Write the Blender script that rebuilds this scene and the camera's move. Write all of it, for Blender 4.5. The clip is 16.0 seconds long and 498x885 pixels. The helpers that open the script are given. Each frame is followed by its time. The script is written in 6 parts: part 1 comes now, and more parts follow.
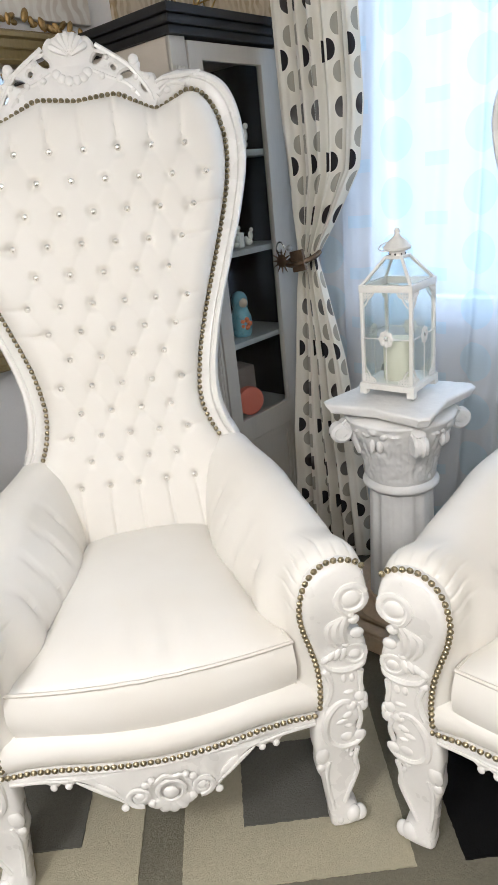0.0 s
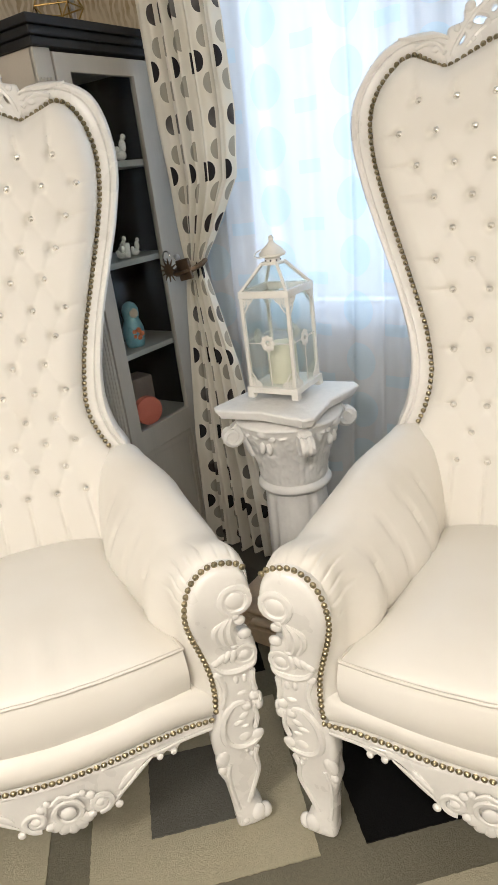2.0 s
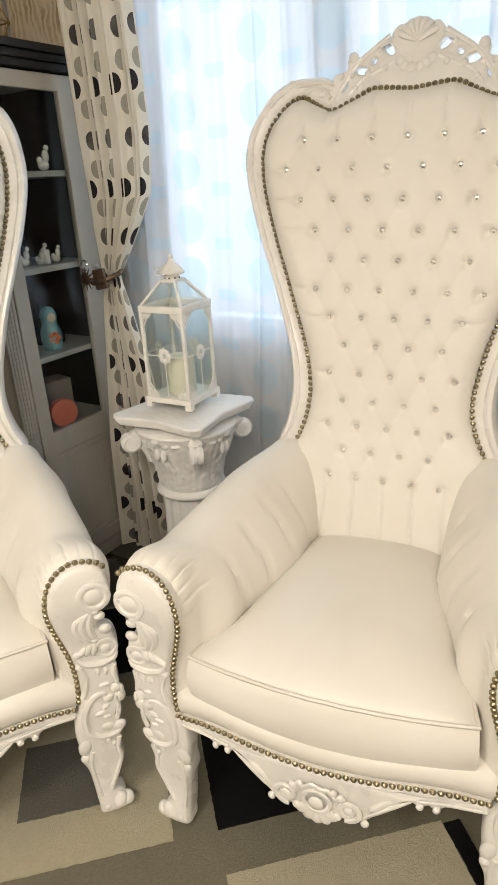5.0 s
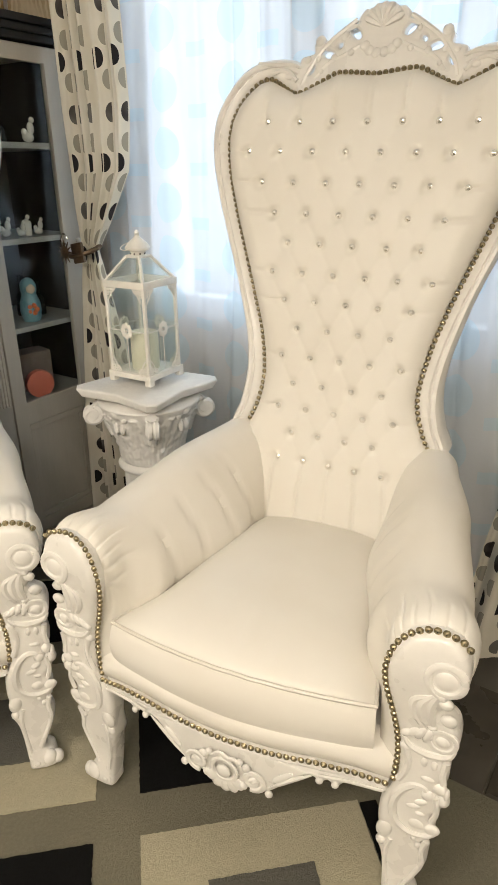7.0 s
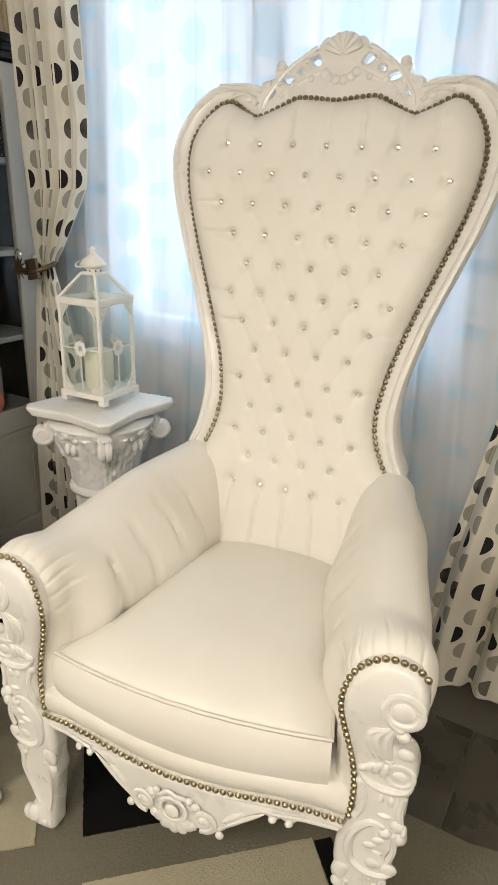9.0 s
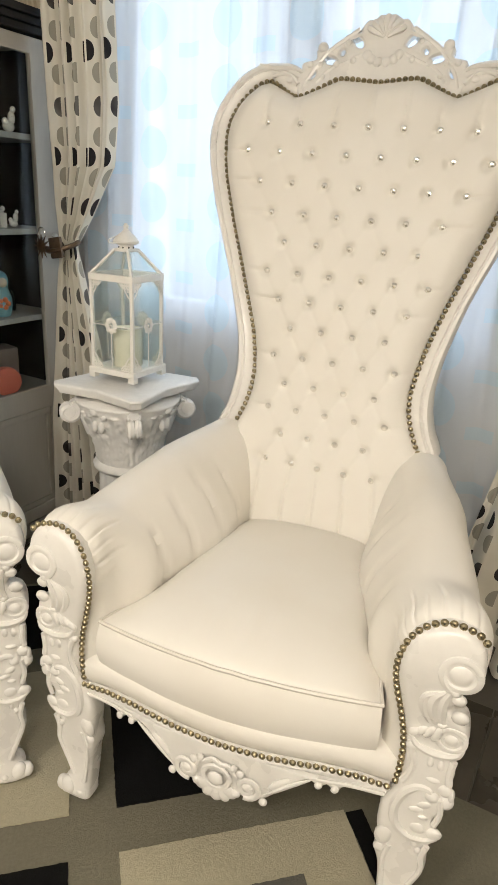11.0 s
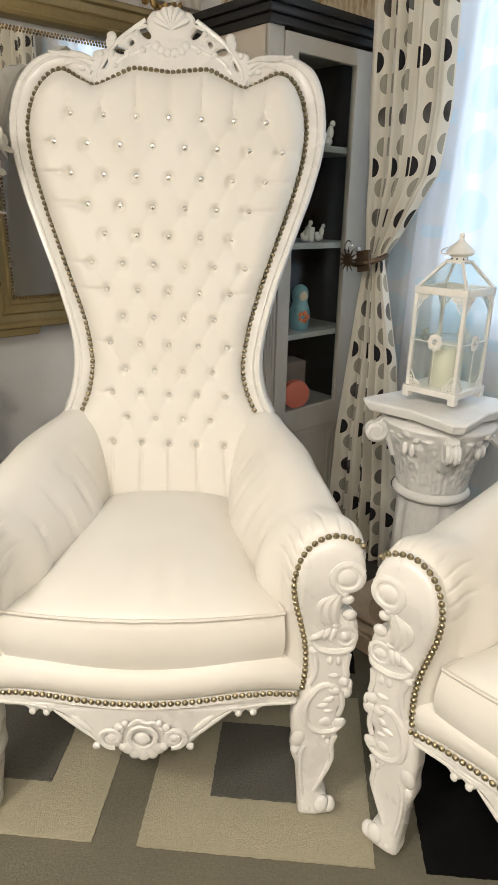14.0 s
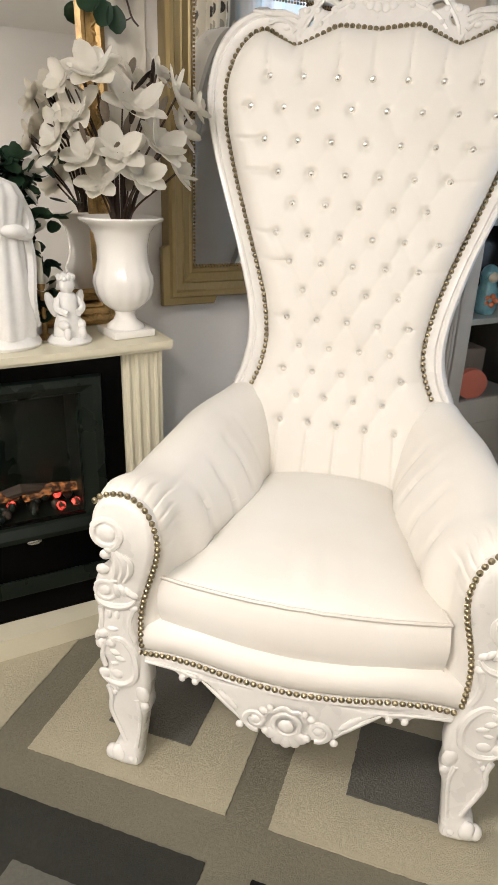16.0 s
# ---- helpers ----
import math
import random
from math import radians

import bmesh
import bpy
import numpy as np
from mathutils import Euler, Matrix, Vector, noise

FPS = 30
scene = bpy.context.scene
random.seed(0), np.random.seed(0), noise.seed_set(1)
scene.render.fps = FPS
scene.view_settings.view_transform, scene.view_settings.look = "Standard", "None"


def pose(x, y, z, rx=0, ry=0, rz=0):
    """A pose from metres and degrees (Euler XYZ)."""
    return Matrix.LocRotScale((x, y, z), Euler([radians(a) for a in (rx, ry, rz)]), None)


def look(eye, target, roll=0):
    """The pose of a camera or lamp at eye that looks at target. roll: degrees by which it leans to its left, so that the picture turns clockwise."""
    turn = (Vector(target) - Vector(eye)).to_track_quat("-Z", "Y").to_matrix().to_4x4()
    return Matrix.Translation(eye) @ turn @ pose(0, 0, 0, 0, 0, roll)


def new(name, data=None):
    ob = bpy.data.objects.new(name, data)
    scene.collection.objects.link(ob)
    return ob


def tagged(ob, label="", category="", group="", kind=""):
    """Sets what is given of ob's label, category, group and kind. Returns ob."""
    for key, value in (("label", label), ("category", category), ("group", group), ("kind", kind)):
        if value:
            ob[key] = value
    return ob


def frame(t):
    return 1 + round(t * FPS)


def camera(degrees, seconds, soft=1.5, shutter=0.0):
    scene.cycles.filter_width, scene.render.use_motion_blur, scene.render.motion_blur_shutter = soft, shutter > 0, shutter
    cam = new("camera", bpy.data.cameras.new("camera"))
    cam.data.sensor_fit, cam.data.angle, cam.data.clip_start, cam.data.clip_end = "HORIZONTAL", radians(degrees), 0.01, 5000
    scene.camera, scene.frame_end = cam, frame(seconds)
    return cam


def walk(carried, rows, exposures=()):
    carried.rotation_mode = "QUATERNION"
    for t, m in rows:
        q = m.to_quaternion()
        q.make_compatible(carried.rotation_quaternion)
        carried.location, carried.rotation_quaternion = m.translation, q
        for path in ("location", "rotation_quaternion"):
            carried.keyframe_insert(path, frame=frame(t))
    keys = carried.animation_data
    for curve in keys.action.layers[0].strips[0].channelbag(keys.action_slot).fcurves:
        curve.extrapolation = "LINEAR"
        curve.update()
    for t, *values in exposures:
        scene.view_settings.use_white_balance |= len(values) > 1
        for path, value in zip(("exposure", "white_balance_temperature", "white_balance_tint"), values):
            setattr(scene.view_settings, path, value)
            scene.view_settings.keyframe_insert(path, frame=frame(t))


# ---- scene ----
cam = camera(42.6, 16.0, soft=1.1)
PATH = [
    (0, (0.004, -0.004, 1.414), (-0.011, 1.849, 0.661), -6.4),
    (0.5, (0.017, -0.011, 1.41), (0.073, 1.834, 0.641), -6.9),
    (1, (0.042, -0.011, 1.407), (0.167, 1.827, 0.63), -6.6),
    (1.5, (0.071, -0.013, 1.407), (0.244, 1.821, 0.627), -6.4),
    (2, (0.11, -0.026, 1.409), (0.317, 1.813, 0.649), -7.4),
    (2.5, (0.132, -0.032, 1.419), (0.419, 1.809, 0.693), -6.4),
    (3, (0.149, -0.037, 1.438), (0.489, 1.802, 0.729), -5.5),
    (3.5, (0.18, -0.048, 1.44), (0.54, 1.791, 0.741), -3.6),
    (3.7, (0.196, -0.061, 1.433), (0.56, 1.781, 0.744), -4.0),
    (6, (0.398, -0.205, 1.446), (0.686, 1.605, 0.646), -2.6),
    (6.5, (0.442, -0.219, 1.427), (0.723, 1.594, 0.63), -2.5),
    (7, (0.483, -0.213, 1.417), (0.744, 1.608, 0.632), -0.6),
    (7.5, (0.516, -0.202, 1.407), (0.713, 1.633, 0.635), -0.7),
    (8, (0.54, -0.2, 1.394), (0.731, 1.661, 0.688), -1.6),
    (8.2, (0.532, -0.194, 1.398), (0.776, 1.665, 0.701), -1.3),
    (10.3, (0.419, -0.179, 1.367), (0.864, 1.62, 0.616), 2.6),
    (10.5, (0.4, -0.183, 1.352), (0.846, 1.621, 0.613), 2.4),
    (11, (0.362, -0.185, 1.345), (0.805, 1.63, 0.631), 3.2),
    (11.5, (0.31, -0.167, 1.344), (0.707, 1.66, 0.635), 3.9),
    (12, (0.254, -0.135, 1.33), (0.527, 1.715, 0.621), 3.2),
    (12.5, (0.2, -0.11, 1.324), (0.334, 1.747, 0.593), 2.3),
    (13, (0.149, -0.087, 1.315), (0.137, 1.775, 0.585), 1.7),
    (13.5, (0.101, -0.07, 1.314), (-0.026, 1.792, 0.596), 1.3),
    (14, (0.071, -0.057, 1.315), (-0.118, 1.81, 0.622), 1.1),
    (14.5, (0.032, -0.044, 1.318), (-0.217, 1.815, 0.623), 1.0),
    (15, (-0.001, -0.027, 1.319), (-0.365, 1.807, 0.609), 0.9),
    (15.5, (-0.012, -0.011, 1.318), (-0.536, 1.769, 0.571), 1.3),
    (16, (-0.01, -0.002, 1.307), (-0.619, 1.737, 0.531), 1.9),
]
# the clip's white balance drifts: cooler at both ends, warm in between
LOOKS = [(0.0, -0.31, 5250, 14), (0.8, -0.34, 5450, 14), (1.5, -0.38, 5650, 13), (3.5, -0.46, 5900, 13), (7.0, -0.49, 6150, 12), (8.0, -0.50, 5900, 11), (11.0, -0.49, 5950, 12), (12.5, -0.45, 5850, 12), (14.0, -0.43, 5850, 12), (14.7, -0.41, 6000, 12), (15.3, -0.34, 5800, 13), (16.0, -0.26, 5600, 15)]
walk(cam, [(t, look(eye, target, roll)) for t, eye, target, roll in PATH], LOOKS)

# ---- world, sun and large lights ----
world = bpy.data.worlds.new("world")
scene.world = world
world.use_nodes = True
wn = world.node_tree
sky = wn.nodes.new("ShaderNodeTexSky")
sky.sky_type, sky.sun_disc = "NISHITA", False
sky.sun_elevation, sky.sun_rotation = radians(38), radians(60)
wn.links.new(sky.outputs[0], wn.nodes["Background"].inputs[0])
wn.nodes["Background"].inputs[1].default_value = 0.12

TURN_L = 47.5   # the fireplace wall runs along this heading
TURN_W = -42.5  # the window wall
LW = pose(0, 0, 0, 0, 0, TURN_L)
WW = pose(0, 0, 0, 0, 0, TURN_W)


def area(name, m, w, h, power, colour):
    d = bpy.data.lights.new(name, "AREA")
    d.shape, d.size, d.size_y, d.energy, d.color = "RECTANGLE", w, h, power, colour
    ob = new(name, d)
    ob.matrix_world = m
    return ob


# daylight standing in the window's opening, an assumed ceiling lamp out of view and an added second one: a globe with a
# downward fill panel each
area("window_daylight", WW @ look((-0.62, 2.30, 1.62), (-0.62, 0.0, 1.45)), 1.20, 1.4, 20, (0.80, 0.90, 1.0))


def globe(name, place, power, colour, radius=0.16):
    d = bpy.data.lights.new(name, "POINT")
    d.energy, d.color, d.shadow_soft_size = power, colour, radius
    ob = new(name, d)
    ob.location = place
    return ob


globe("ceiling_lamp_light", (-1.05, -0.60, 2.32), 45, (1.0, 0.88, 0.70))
# far globe and both panels: added fill, no known fixture
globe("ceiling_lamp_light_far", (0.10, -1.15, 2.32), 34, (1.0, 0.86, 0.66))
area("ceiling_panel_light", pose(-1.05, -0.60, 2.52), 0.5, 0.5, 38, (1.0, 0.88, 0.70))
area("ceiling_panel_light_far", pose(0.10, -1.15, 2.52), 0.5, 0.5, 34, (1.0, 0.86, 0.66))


# ---- materials ----
class Nodes:
    """Short hand for building a shader."""

    def __init__(self, name):
        self.m = bpy.data.materials.new(name)
        self.m.use_nodes = True
        self.t = self.m.node_tree
        self.bsdf = self.t.nodes["Principled BSDF"]
        self.out = self.t.nodes["Material Output"]

    def put(self, socket, value):
        if hasattr(value, "is_output"):
            self.t.links.new(value, socket)
        elif isinstance(value, tuple) and len(value) == 3 and socket.type == "RGBA":
            socket.default_value = (*value, 1)
        else:
            socket.default_value = value

    def math(self, op, a, b=0.0, c=0.0):
        n = self.t.nodes.new("ShaderNodeMath")
        n.operation = op
        for s, v in zip(n.inputs, (a, b, c)):
            self.put(s, v)
        return n.outputs[0]

    def mix(self, f, a, b):
        n = self.t.nodes.new("ShaderNodeMix")
        n.data_type = "RGBA"
        self.put(n.inputs["Factor"], f)
        self.put(n.inputs[6], a)
        self.put(n.inputs[7], b)
        return n.outputs[2]

    def coord(self, kind="Object"):
        return self.t.nodes.new("ShaderNodeTexCoord").outputs[kind]

    def noise(self, scale, detail=4.0, vec=None, stretch=None):
        n = self.t.nodes.new("ShaderNodeTexNoise")
        n.inputs["Scale"].default_value, n.inputs["Detail"].default_value = scale, detail
        v = vec or self.coord()
        if stretch:
            k = self.t.nodes.new("ShaderNodeMapping")
            k.inputs["Scale"].default_value = stretch
            self.t.links.new(v, k.inputs[0])
            v = k.outputs[0]
        self.t.links.new(v, n.inputs["Vector"])
        return n.outputs["Fac"]

    def ramp(self, f, lo, hi, a=0.0, b=1.0):
        n = self.t.nodes.new("ShaderNodeMapRange")
        for s, v in zip(n.inputs, (f, lo, hi, a, b)):
            self.put(s, v)
        return n.outputs[0]

    def bump(self, h, strength=0.3, distance=0.002):
        n = self.t.nodes.new("ShaderNodeBump")
        n.inputs["Strength"].default_value, n.inputs["Distance"].default_value = strength, distance
        self.put(n.inputs["Height"], h)
        self.put(self.bsdf.inputs["Normal"], n.outputs[0])

    def set(self, **kw):
        for k, v in kw.items():
            self.put(self.bsdf.inputs[k.replace("_", " ")], v)
        return self.m


def plain(name, colour, rough=0.5, metal=0.0, vary=0.12, scale=9.0, fine=160.0, bump=0.15, depth=0.001, coat=0.0, stretch=None):
    """A surface with wear at two scales: slow tone changes and fine relief."""
    k = Nodes(name)
    slow = k.noise(scale, 3.0, stretch=stretch)
    grain = k.noise(fine, 3.0, stretch=stretch)
    f = k.math("ADD", k.math("MULTIPLY", slow, 0.7), k.math("MULTIPLY", grain, 0.3))
    f = k.ramp(f, 0.3, 0.7)
    dark = tuple(c * (1 - vary) for c in colour)
    light = tuple(min(1.0, c * (1 + vary * 0.6)) for c in colour)
    k.bump(grain, bump, depth)
    k.set(Base_Color=k.mix(f, dark, light), Roughness=k.ramp(slow, 0.3, 0.7, max(0.02, rough - 0.06), min(1, rough + 0.06)), Metallic=metal)
    if coat:
        k.set(Coat_Weight=coat, Coat_Roughness=0.15)
    return k.m


def leather_mat():
    k = Nodes("white_leather")
    slow, grain = k.noise(3.5, 3.0), k.noise(420.0, 2.0)
    crease = k.noise(26.0, 4.0)
    k.bump(k.math("ADD", k.math("MULTIPLY", grain, 0.4), k.math("MULTIPLY", crease, 1.6)), 0.16, 0.0015)
    k.set(Base_Color=k.mix(k.ramp(slow, 0.3, 0.7), (0.80, 0.765, 0.69), (0.85, 0.825, 0.765)), Roughness=k.ramp(slow, 0.3, 0.7, 0.40, 0.50), Specular_IOR_Level=0.38)
    return k.m


LEATHER = leather_mat()
PAINT = plain("white_lacquered_wood", (0.82, 0.80, 0.755), 0.30, vary=0.05, scale=14, fine=70, bump=0.22, depth=0.0012, coat=0.25)
NAIL = plain("antique_brass_nail", (0.43, 0.37, 0.235), 0.33, 1.0, vary=0.45, scale=60, fine=300)
SEAM = plain("cushion_piping", (0.74, 0.70, 0.63), 0.45, vary=0.06)
SHADOWY = plain("black_cloth_and_vent_shade", (0.03, 0.028, 0.026), 0.9)


def crystal_mat():
    k = Nodes("cut_crystal")
    return k.set(Base_Color=(0.95, 0.93, 0.88), Roughness=0.16, Metallic=0.8)


CRYSTAL = crystal_mat()

WALL = plain("pale_wall_paint", (0.78, 0.76, 0.725), 0.85, vary=0.05, scale=2.2, fine=120, bump=0.3)
CEIL = plain("ceiling_paint", (0.78, 0.77, 0.74), 0.9, vary=0.03)
PLASTER = plain("painted_plaster", (0.85, 0.835, 0.80), 0.62, vary=0.07, scale=16, fine=60, bump=0.6, depth=0.003)
LANTERN = plain("white_painted_metal", (0.82, 0.80, 0.74), 0.38, vary=0.06, scale=40)
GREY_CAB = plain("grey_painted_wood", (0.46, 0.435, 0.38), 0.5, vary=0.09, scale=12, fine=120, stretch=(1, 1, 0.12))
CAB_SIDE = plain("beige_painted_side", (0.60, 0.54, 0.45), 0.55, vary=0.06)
CORNICE = plain("black_stained_wood", (0.010, 0.010, 0.011), 0.6, vary=0.3, fine=120, stretch=(0.1, 1, 1))
CAB_IN = plain("dark_cabinet_inside", (0.010, 0.008, 0.007), 0.8, vary=0.2)
SHELF = plain("grey_shelf_edge", (0.40, 0.40, 0.39), 0.5)
OLIVE = plain("olive_gold_frame", (0.30, 0.225, 0.095), 0.42, 0.3, vary=0.25, scale=8, fine=140, stretch=(1, 1, 0.25))
GILT = plain("old_gilt", (0.40, 0.265, 0.10), 0.38, 0.75, vary=0.5, scale=40, fine=220, bump=0.6, depth=0.002)
CREAM = plain("cream_painted_mantel", (0.66, 0.62, 0.47), 0.42, vary=0.05, scale=5)
BLACK = plain("black_gloss_panel", (0.002, 0.002, 0.002), 0.12, vary=0.2)
BLACK.node_tree.nodes["Principled BSDF"].inputs["Specular IOR Level"].default_value = 0.05
CHARCOAL = plain("dark_steel_bezel", (0.007, 0.011, 0.008), 0.30)
CHARCOAL.node_tree.nodes["Principled BSDF"].inputs["Specular IOR Level"].default_value = 0.25
PORCELAIN = plain("white_glazed_ceramic", (0.84, 0.82, 0.77), 0.16, vary=0.03, coat=0.5)
STATUE = plain("white_plaster_figure", (0.74, 0.73, 0.70), 0.6, vary=0.06, scale=30, fine=120, bump=0.5)
STEM = plain("brown_stem", (0.055, 0.035, 0.025), 0.7, vary=0.3)
LEAF = plain("dark_green_leaf", (0.025, 0.065, 0.03), 0.5, vary=0.4)
DULL_LEAF = plain("greyed_leaf", (0.30, 0.25, 0.19), 0.6, vary=0.3)
BRONZE = plain("bronze_tieback", (0.13, 0.085, 0.05), 0.45, 0.6, vary=0.4, scale=40)
BRASS = plain("thin_brass_rod", (0.45, 0.30, 0.10), 0.3, 0.9)
CANDLE = plain("ivory_candle_wax", (0.80, 0.77, 0.62), 0.5, vary=0.04)
BLUE = plain("pale_blue_glaze", (0.20, 0.40, 0.47), 0.3, vary=0.25, scale=40)
RED = plain("red_paint", (0.55, 0.07, 0.03), 0.4, vary=0.25, scale=50)
ORANGE = plain("orange_flower_paint", (0.75, 0.20, 0.08), 0.4, vary=0.4, scale=90)
FACE = plain("ivory_paint", (0.72, 0.60, 0.46), 0.4, vary=0.08)
PINK = plain("coral_plastic", (0.75, 0.21, 0.15), 0.4, vary=0.08)
CARD = plain("printed_carton", (0.30, 0.25, 0.23), 0.6, vary=0.3, scale=30)
BOTTLE = plain("dark_bottle_glass", (0.02, 0.03, 0.03), 0.08, vary=0.2)
SILVER = plain("silver_cap", (0.6, 0.6, 0.58), 0.25, 0.9)
FRAME_W = plain("white_window_frame", (0.74, 0.75, 0.77), 0.4, vary=0.03)
PEDWOOD = plain("bare_plaster_base", (0.66, 0.52, 0.36), 0.6, vary=0.2, scale=18, fine=90, bump=0.6)


def glass_mat(name="clear_glass", gloss=0.10):
    k = Nodes(name)
    t = k.t.nodes.new("ShaderNodeBsdfTransparent")
    t.inputs[0].default_value = (0.965, 0.985, 0.975, 1)
    g = k.t.nodes.new("ShaderNodeBsdfGlossy")
    g.inputs["Roughness"].default_value = 0.02
    f = k.t.nodes.new("ShaderNodeFresnel")
    f.inputs[0].default_value = 1.45
    m = k.t.nodes.new("ShaderNodeMixShader")
    k.t.links.new(k.math("MINIMUM", f.outputs[0], gloss), m.inputs[0])
    k.t.links.new(t.outputs[0], m.inputs[1])
    k.t.links.new(g.outputs[0], m.inputs[2])
    k.t.links.new(m.outputs[0], k.out.inputs[0])
    return k.m


GLASS = glass_mat()
PANE = glass_mat("thin_cabinet_glass", 0.015)


def mirror_mat():
    k = Nodes("mirror_glass")
    return k.set(Base_Color=(0.86, 0.85, 0.82), Roughness=0.015, Metallic=1.0)


MIRROR = mirror_mat()


def half_disc(k, u, v, pu, pv, cu, cv, r, side):
    """1 inside half discs repeated every pu by pv metres."""
    x = k.math("SUBTRACT", k.math("MULTIPLY", k.math("FRACT", k.math("DIVIDE", u, pu)), pu), cu)
    y = k.math("SUBTRACT", k.math("MULTIPLY", k.math("FRACT", k.math("DIVIDE", v, pv)), pv), cv)
    d = k.math("SQRT", k.math("ADD", k.math("MULTIPLY", x, x), k.math("MULTIPLY", y, y)))
    inside = k.math("LESS_THAN", d, r)
    half = k.math("GREATER_THAN", k.math("MULTIPLY", x, side), 0.0)
    return k.math("MULTIPLY", inside, half)


def drape_mat():
    k = Nodes("dotted_drape_cloth")
    uv = k.t.nodes.new("ShaderNodeSeparateXYZ")
    k.t.links.new(k.coord("UV"), uv.inputs[0])
    u, v = uv.outputs[0], uv.outputs[1]
    black = half_disc(k, u, v, 0.074, 0.308, 0.016, 0.212, 0.0295, 1.0)
    turned = half_disc(k, u, v, 0.074, 0.308, 0.062, 0.055, 0.0295, -1.0)
    pale = k.math("MAXIMUM", half_disc(k, u, v, 0.074, 0.308, 0.062, 0.274, 0.0295, -1.0), half_disc(k, u, v, 0.074, 0.308, 0.062, 0.150, 0.0295, -1.0))
    weave = k.noise(900.0, 2.0)
    slow = k.noise(5.0, 3.0)
    base = k.mix(k.ramp(slow, 0.3, 0.7), (0.72, 0.67, 0.55), (0.82, 0.78, 0.68))
    c = k.mix(pale, base, (0.36, 0.335, 0.27))
    c = k.mix(turned, c, k.mix(k.ramp(slow, 0.44, 0.56), (0.025, 0.018, 0.018), (0.16, 0.15, 0.135)))
    c = k.mix(black, c, (0.014, 0.012, 0.014))
    k.bump(weave, 0.2, 0.0006)
    k.set(Base_Color=c, Roughness=0.85)
    tr = k.t.nodes.new("ShaderNodeBsdfTranslucent")
    k.put(tr.inputs[0], c)
    m = k.t.nodes.new("ShaderNodeMixShader")
    m.inputs[0].default_value = 0.16
    k.t.links.new(k.bsdf.outputs[0], m.inputs[1])
    k.t.links.new(tr.outputs[0], m.inputs[2])
    k.t.links.new(m.outputs[0], k.out.inputs[0])
    return k.m


DRAPE = drape_mat()


def sheer_mat():
    k = Nodes("sheer_voile")
    uv = k.t.nodes.new("ShaderNodeSeparateXYZ")
    k.t.links.new(k.coord("UV"), uv.inputs[0])
    u, v = uv.outputs[0], uv.outputs[1]
    a = half_disc(k, u, v, 0.32, 0.175, 0.08, 0.088, 0.066, 1.0)
    b = half_disc(k, u, v, 0.32, 0.175, 0.08, 0.088, 0.066, -1.0)
    # rows of blocks between the columns of discs
    bx = k.math("ABSOLUTE", k.math("SUBTRACT", k.math("FRACT", k.math("DIVIDE", u, 0.32)), 0.74))
    by = k.math("ABSOLUTE", k.math("SUBTRACT", k.math("FRACT", k.math("DIVIDE", v, 0.175)), 0.12))
    c = k.math("MULTIPLY", k.math("LESS_THAN", bx, 0.15), k.math("LESS_THAN", by, 0.115))
    dense = k.math("MAXIMUM", k.math("MAXIMUM", a, b), c)
    tone = k.mix(dense, (0.93, 0.945, 0.97), (0.70, 0.80, 0.86))
    tr = k.t.nodes.new("ShaderNodeBsdfTranslucent")
    k.put(tr.inputs[0], tone)
    df = k.t.nodes.new("ShaderNodeBsdfDiffuse")
    k.put(df.inputs[0], tone)
    tp = k.t.nodes.new("ShaderNodeBsdfTransparent")
    m1 = k.t.nodes.new("ShaderNodeMixShader")
    m1.inputs[0].default_value = 0.48
    k.t.links.new(tr.outputs[0], m1.inputs[1])
    k.t.links.new(df.outputs[0], m1.inputs[2])
    m2 = k.t.nodes.new("ShaderNodeMixShader")
    k.put(m2.inputs[0], k.ramp(dense, 0.0, 1.0, 0.30, 0.16))
    k.t.links.new(m1.outputs[0], m2.inputs[1])
    k.t.links.new(tp.outputs[0], m2.inputs[2])
    k.t.links.new(m2.outputs[0], k.out.inputs[0])
    return k.m


SHEER = sheer_mat()


def rug_mat(name, colour, vary=0.16):
    k = Nodes(name)
    pile, tuft, slow = k.noise(700.0, 2.0), k.noise(120.0, 3.0), k.noise(4.0, 4.0)
    f = k.math("ADD", k.math("MULTIPLY", slow, 0.55), k.math("MULTIPLY", tuft, 0.45))
    k.bump(k.math("ADD", pile, tuft), 0.8, 0.004)
    k.set(Base_Color=k.mix(k.ramp(f, 0.3, 0.7), tuple(c * (1 - vary) for c in colour), tuple(c * (1 + vary) for c in colour)), Roughness=0.95, Specular_IOR_Level=0.15)
    return k.m


RUG_TAUPE = rug_mat("taupe_pile", (0.205, 0.190, 0.138))
RUG_BEIGE = rug_mat("beige_pile", (0.48, 0.44, 0.315), 0.10)
RUG_GREY = rug_mat("grey_pile", (0.135, 0.13, 0.11))
RUG_DARK = rug_mat("charcoal_pile", (0.040, 0.040, 0.034))
RUG_BLACK = rug_mat("black_pile", (0.006, 0.006, 0.006), 0.3)


def tile_mat():
    k = Nodes("brown_stone_tile")
    slow, grain = k.noise(6.0, 6.0), k.noise(60.0, 4.0)
    vein = k.ramp(k.noise(3.0, 8.0), 0.48, 0.52)
    c = k.mix(k.ramp(slow, 0.3, 0.7), (0.038, 0.032, 0.023), (0.070, 0.060, 0.044))
    c = k.mix(k.math("MULTIPLY", vein, 0.2), c, (0.11, 0.095, 0.07))
    k.bump(grain, 0.1, 0.001)
    return k.set(Base_Color=c, Roughness=k.ramp(slow, 0.3, 0.7, 0.22, 0.36))


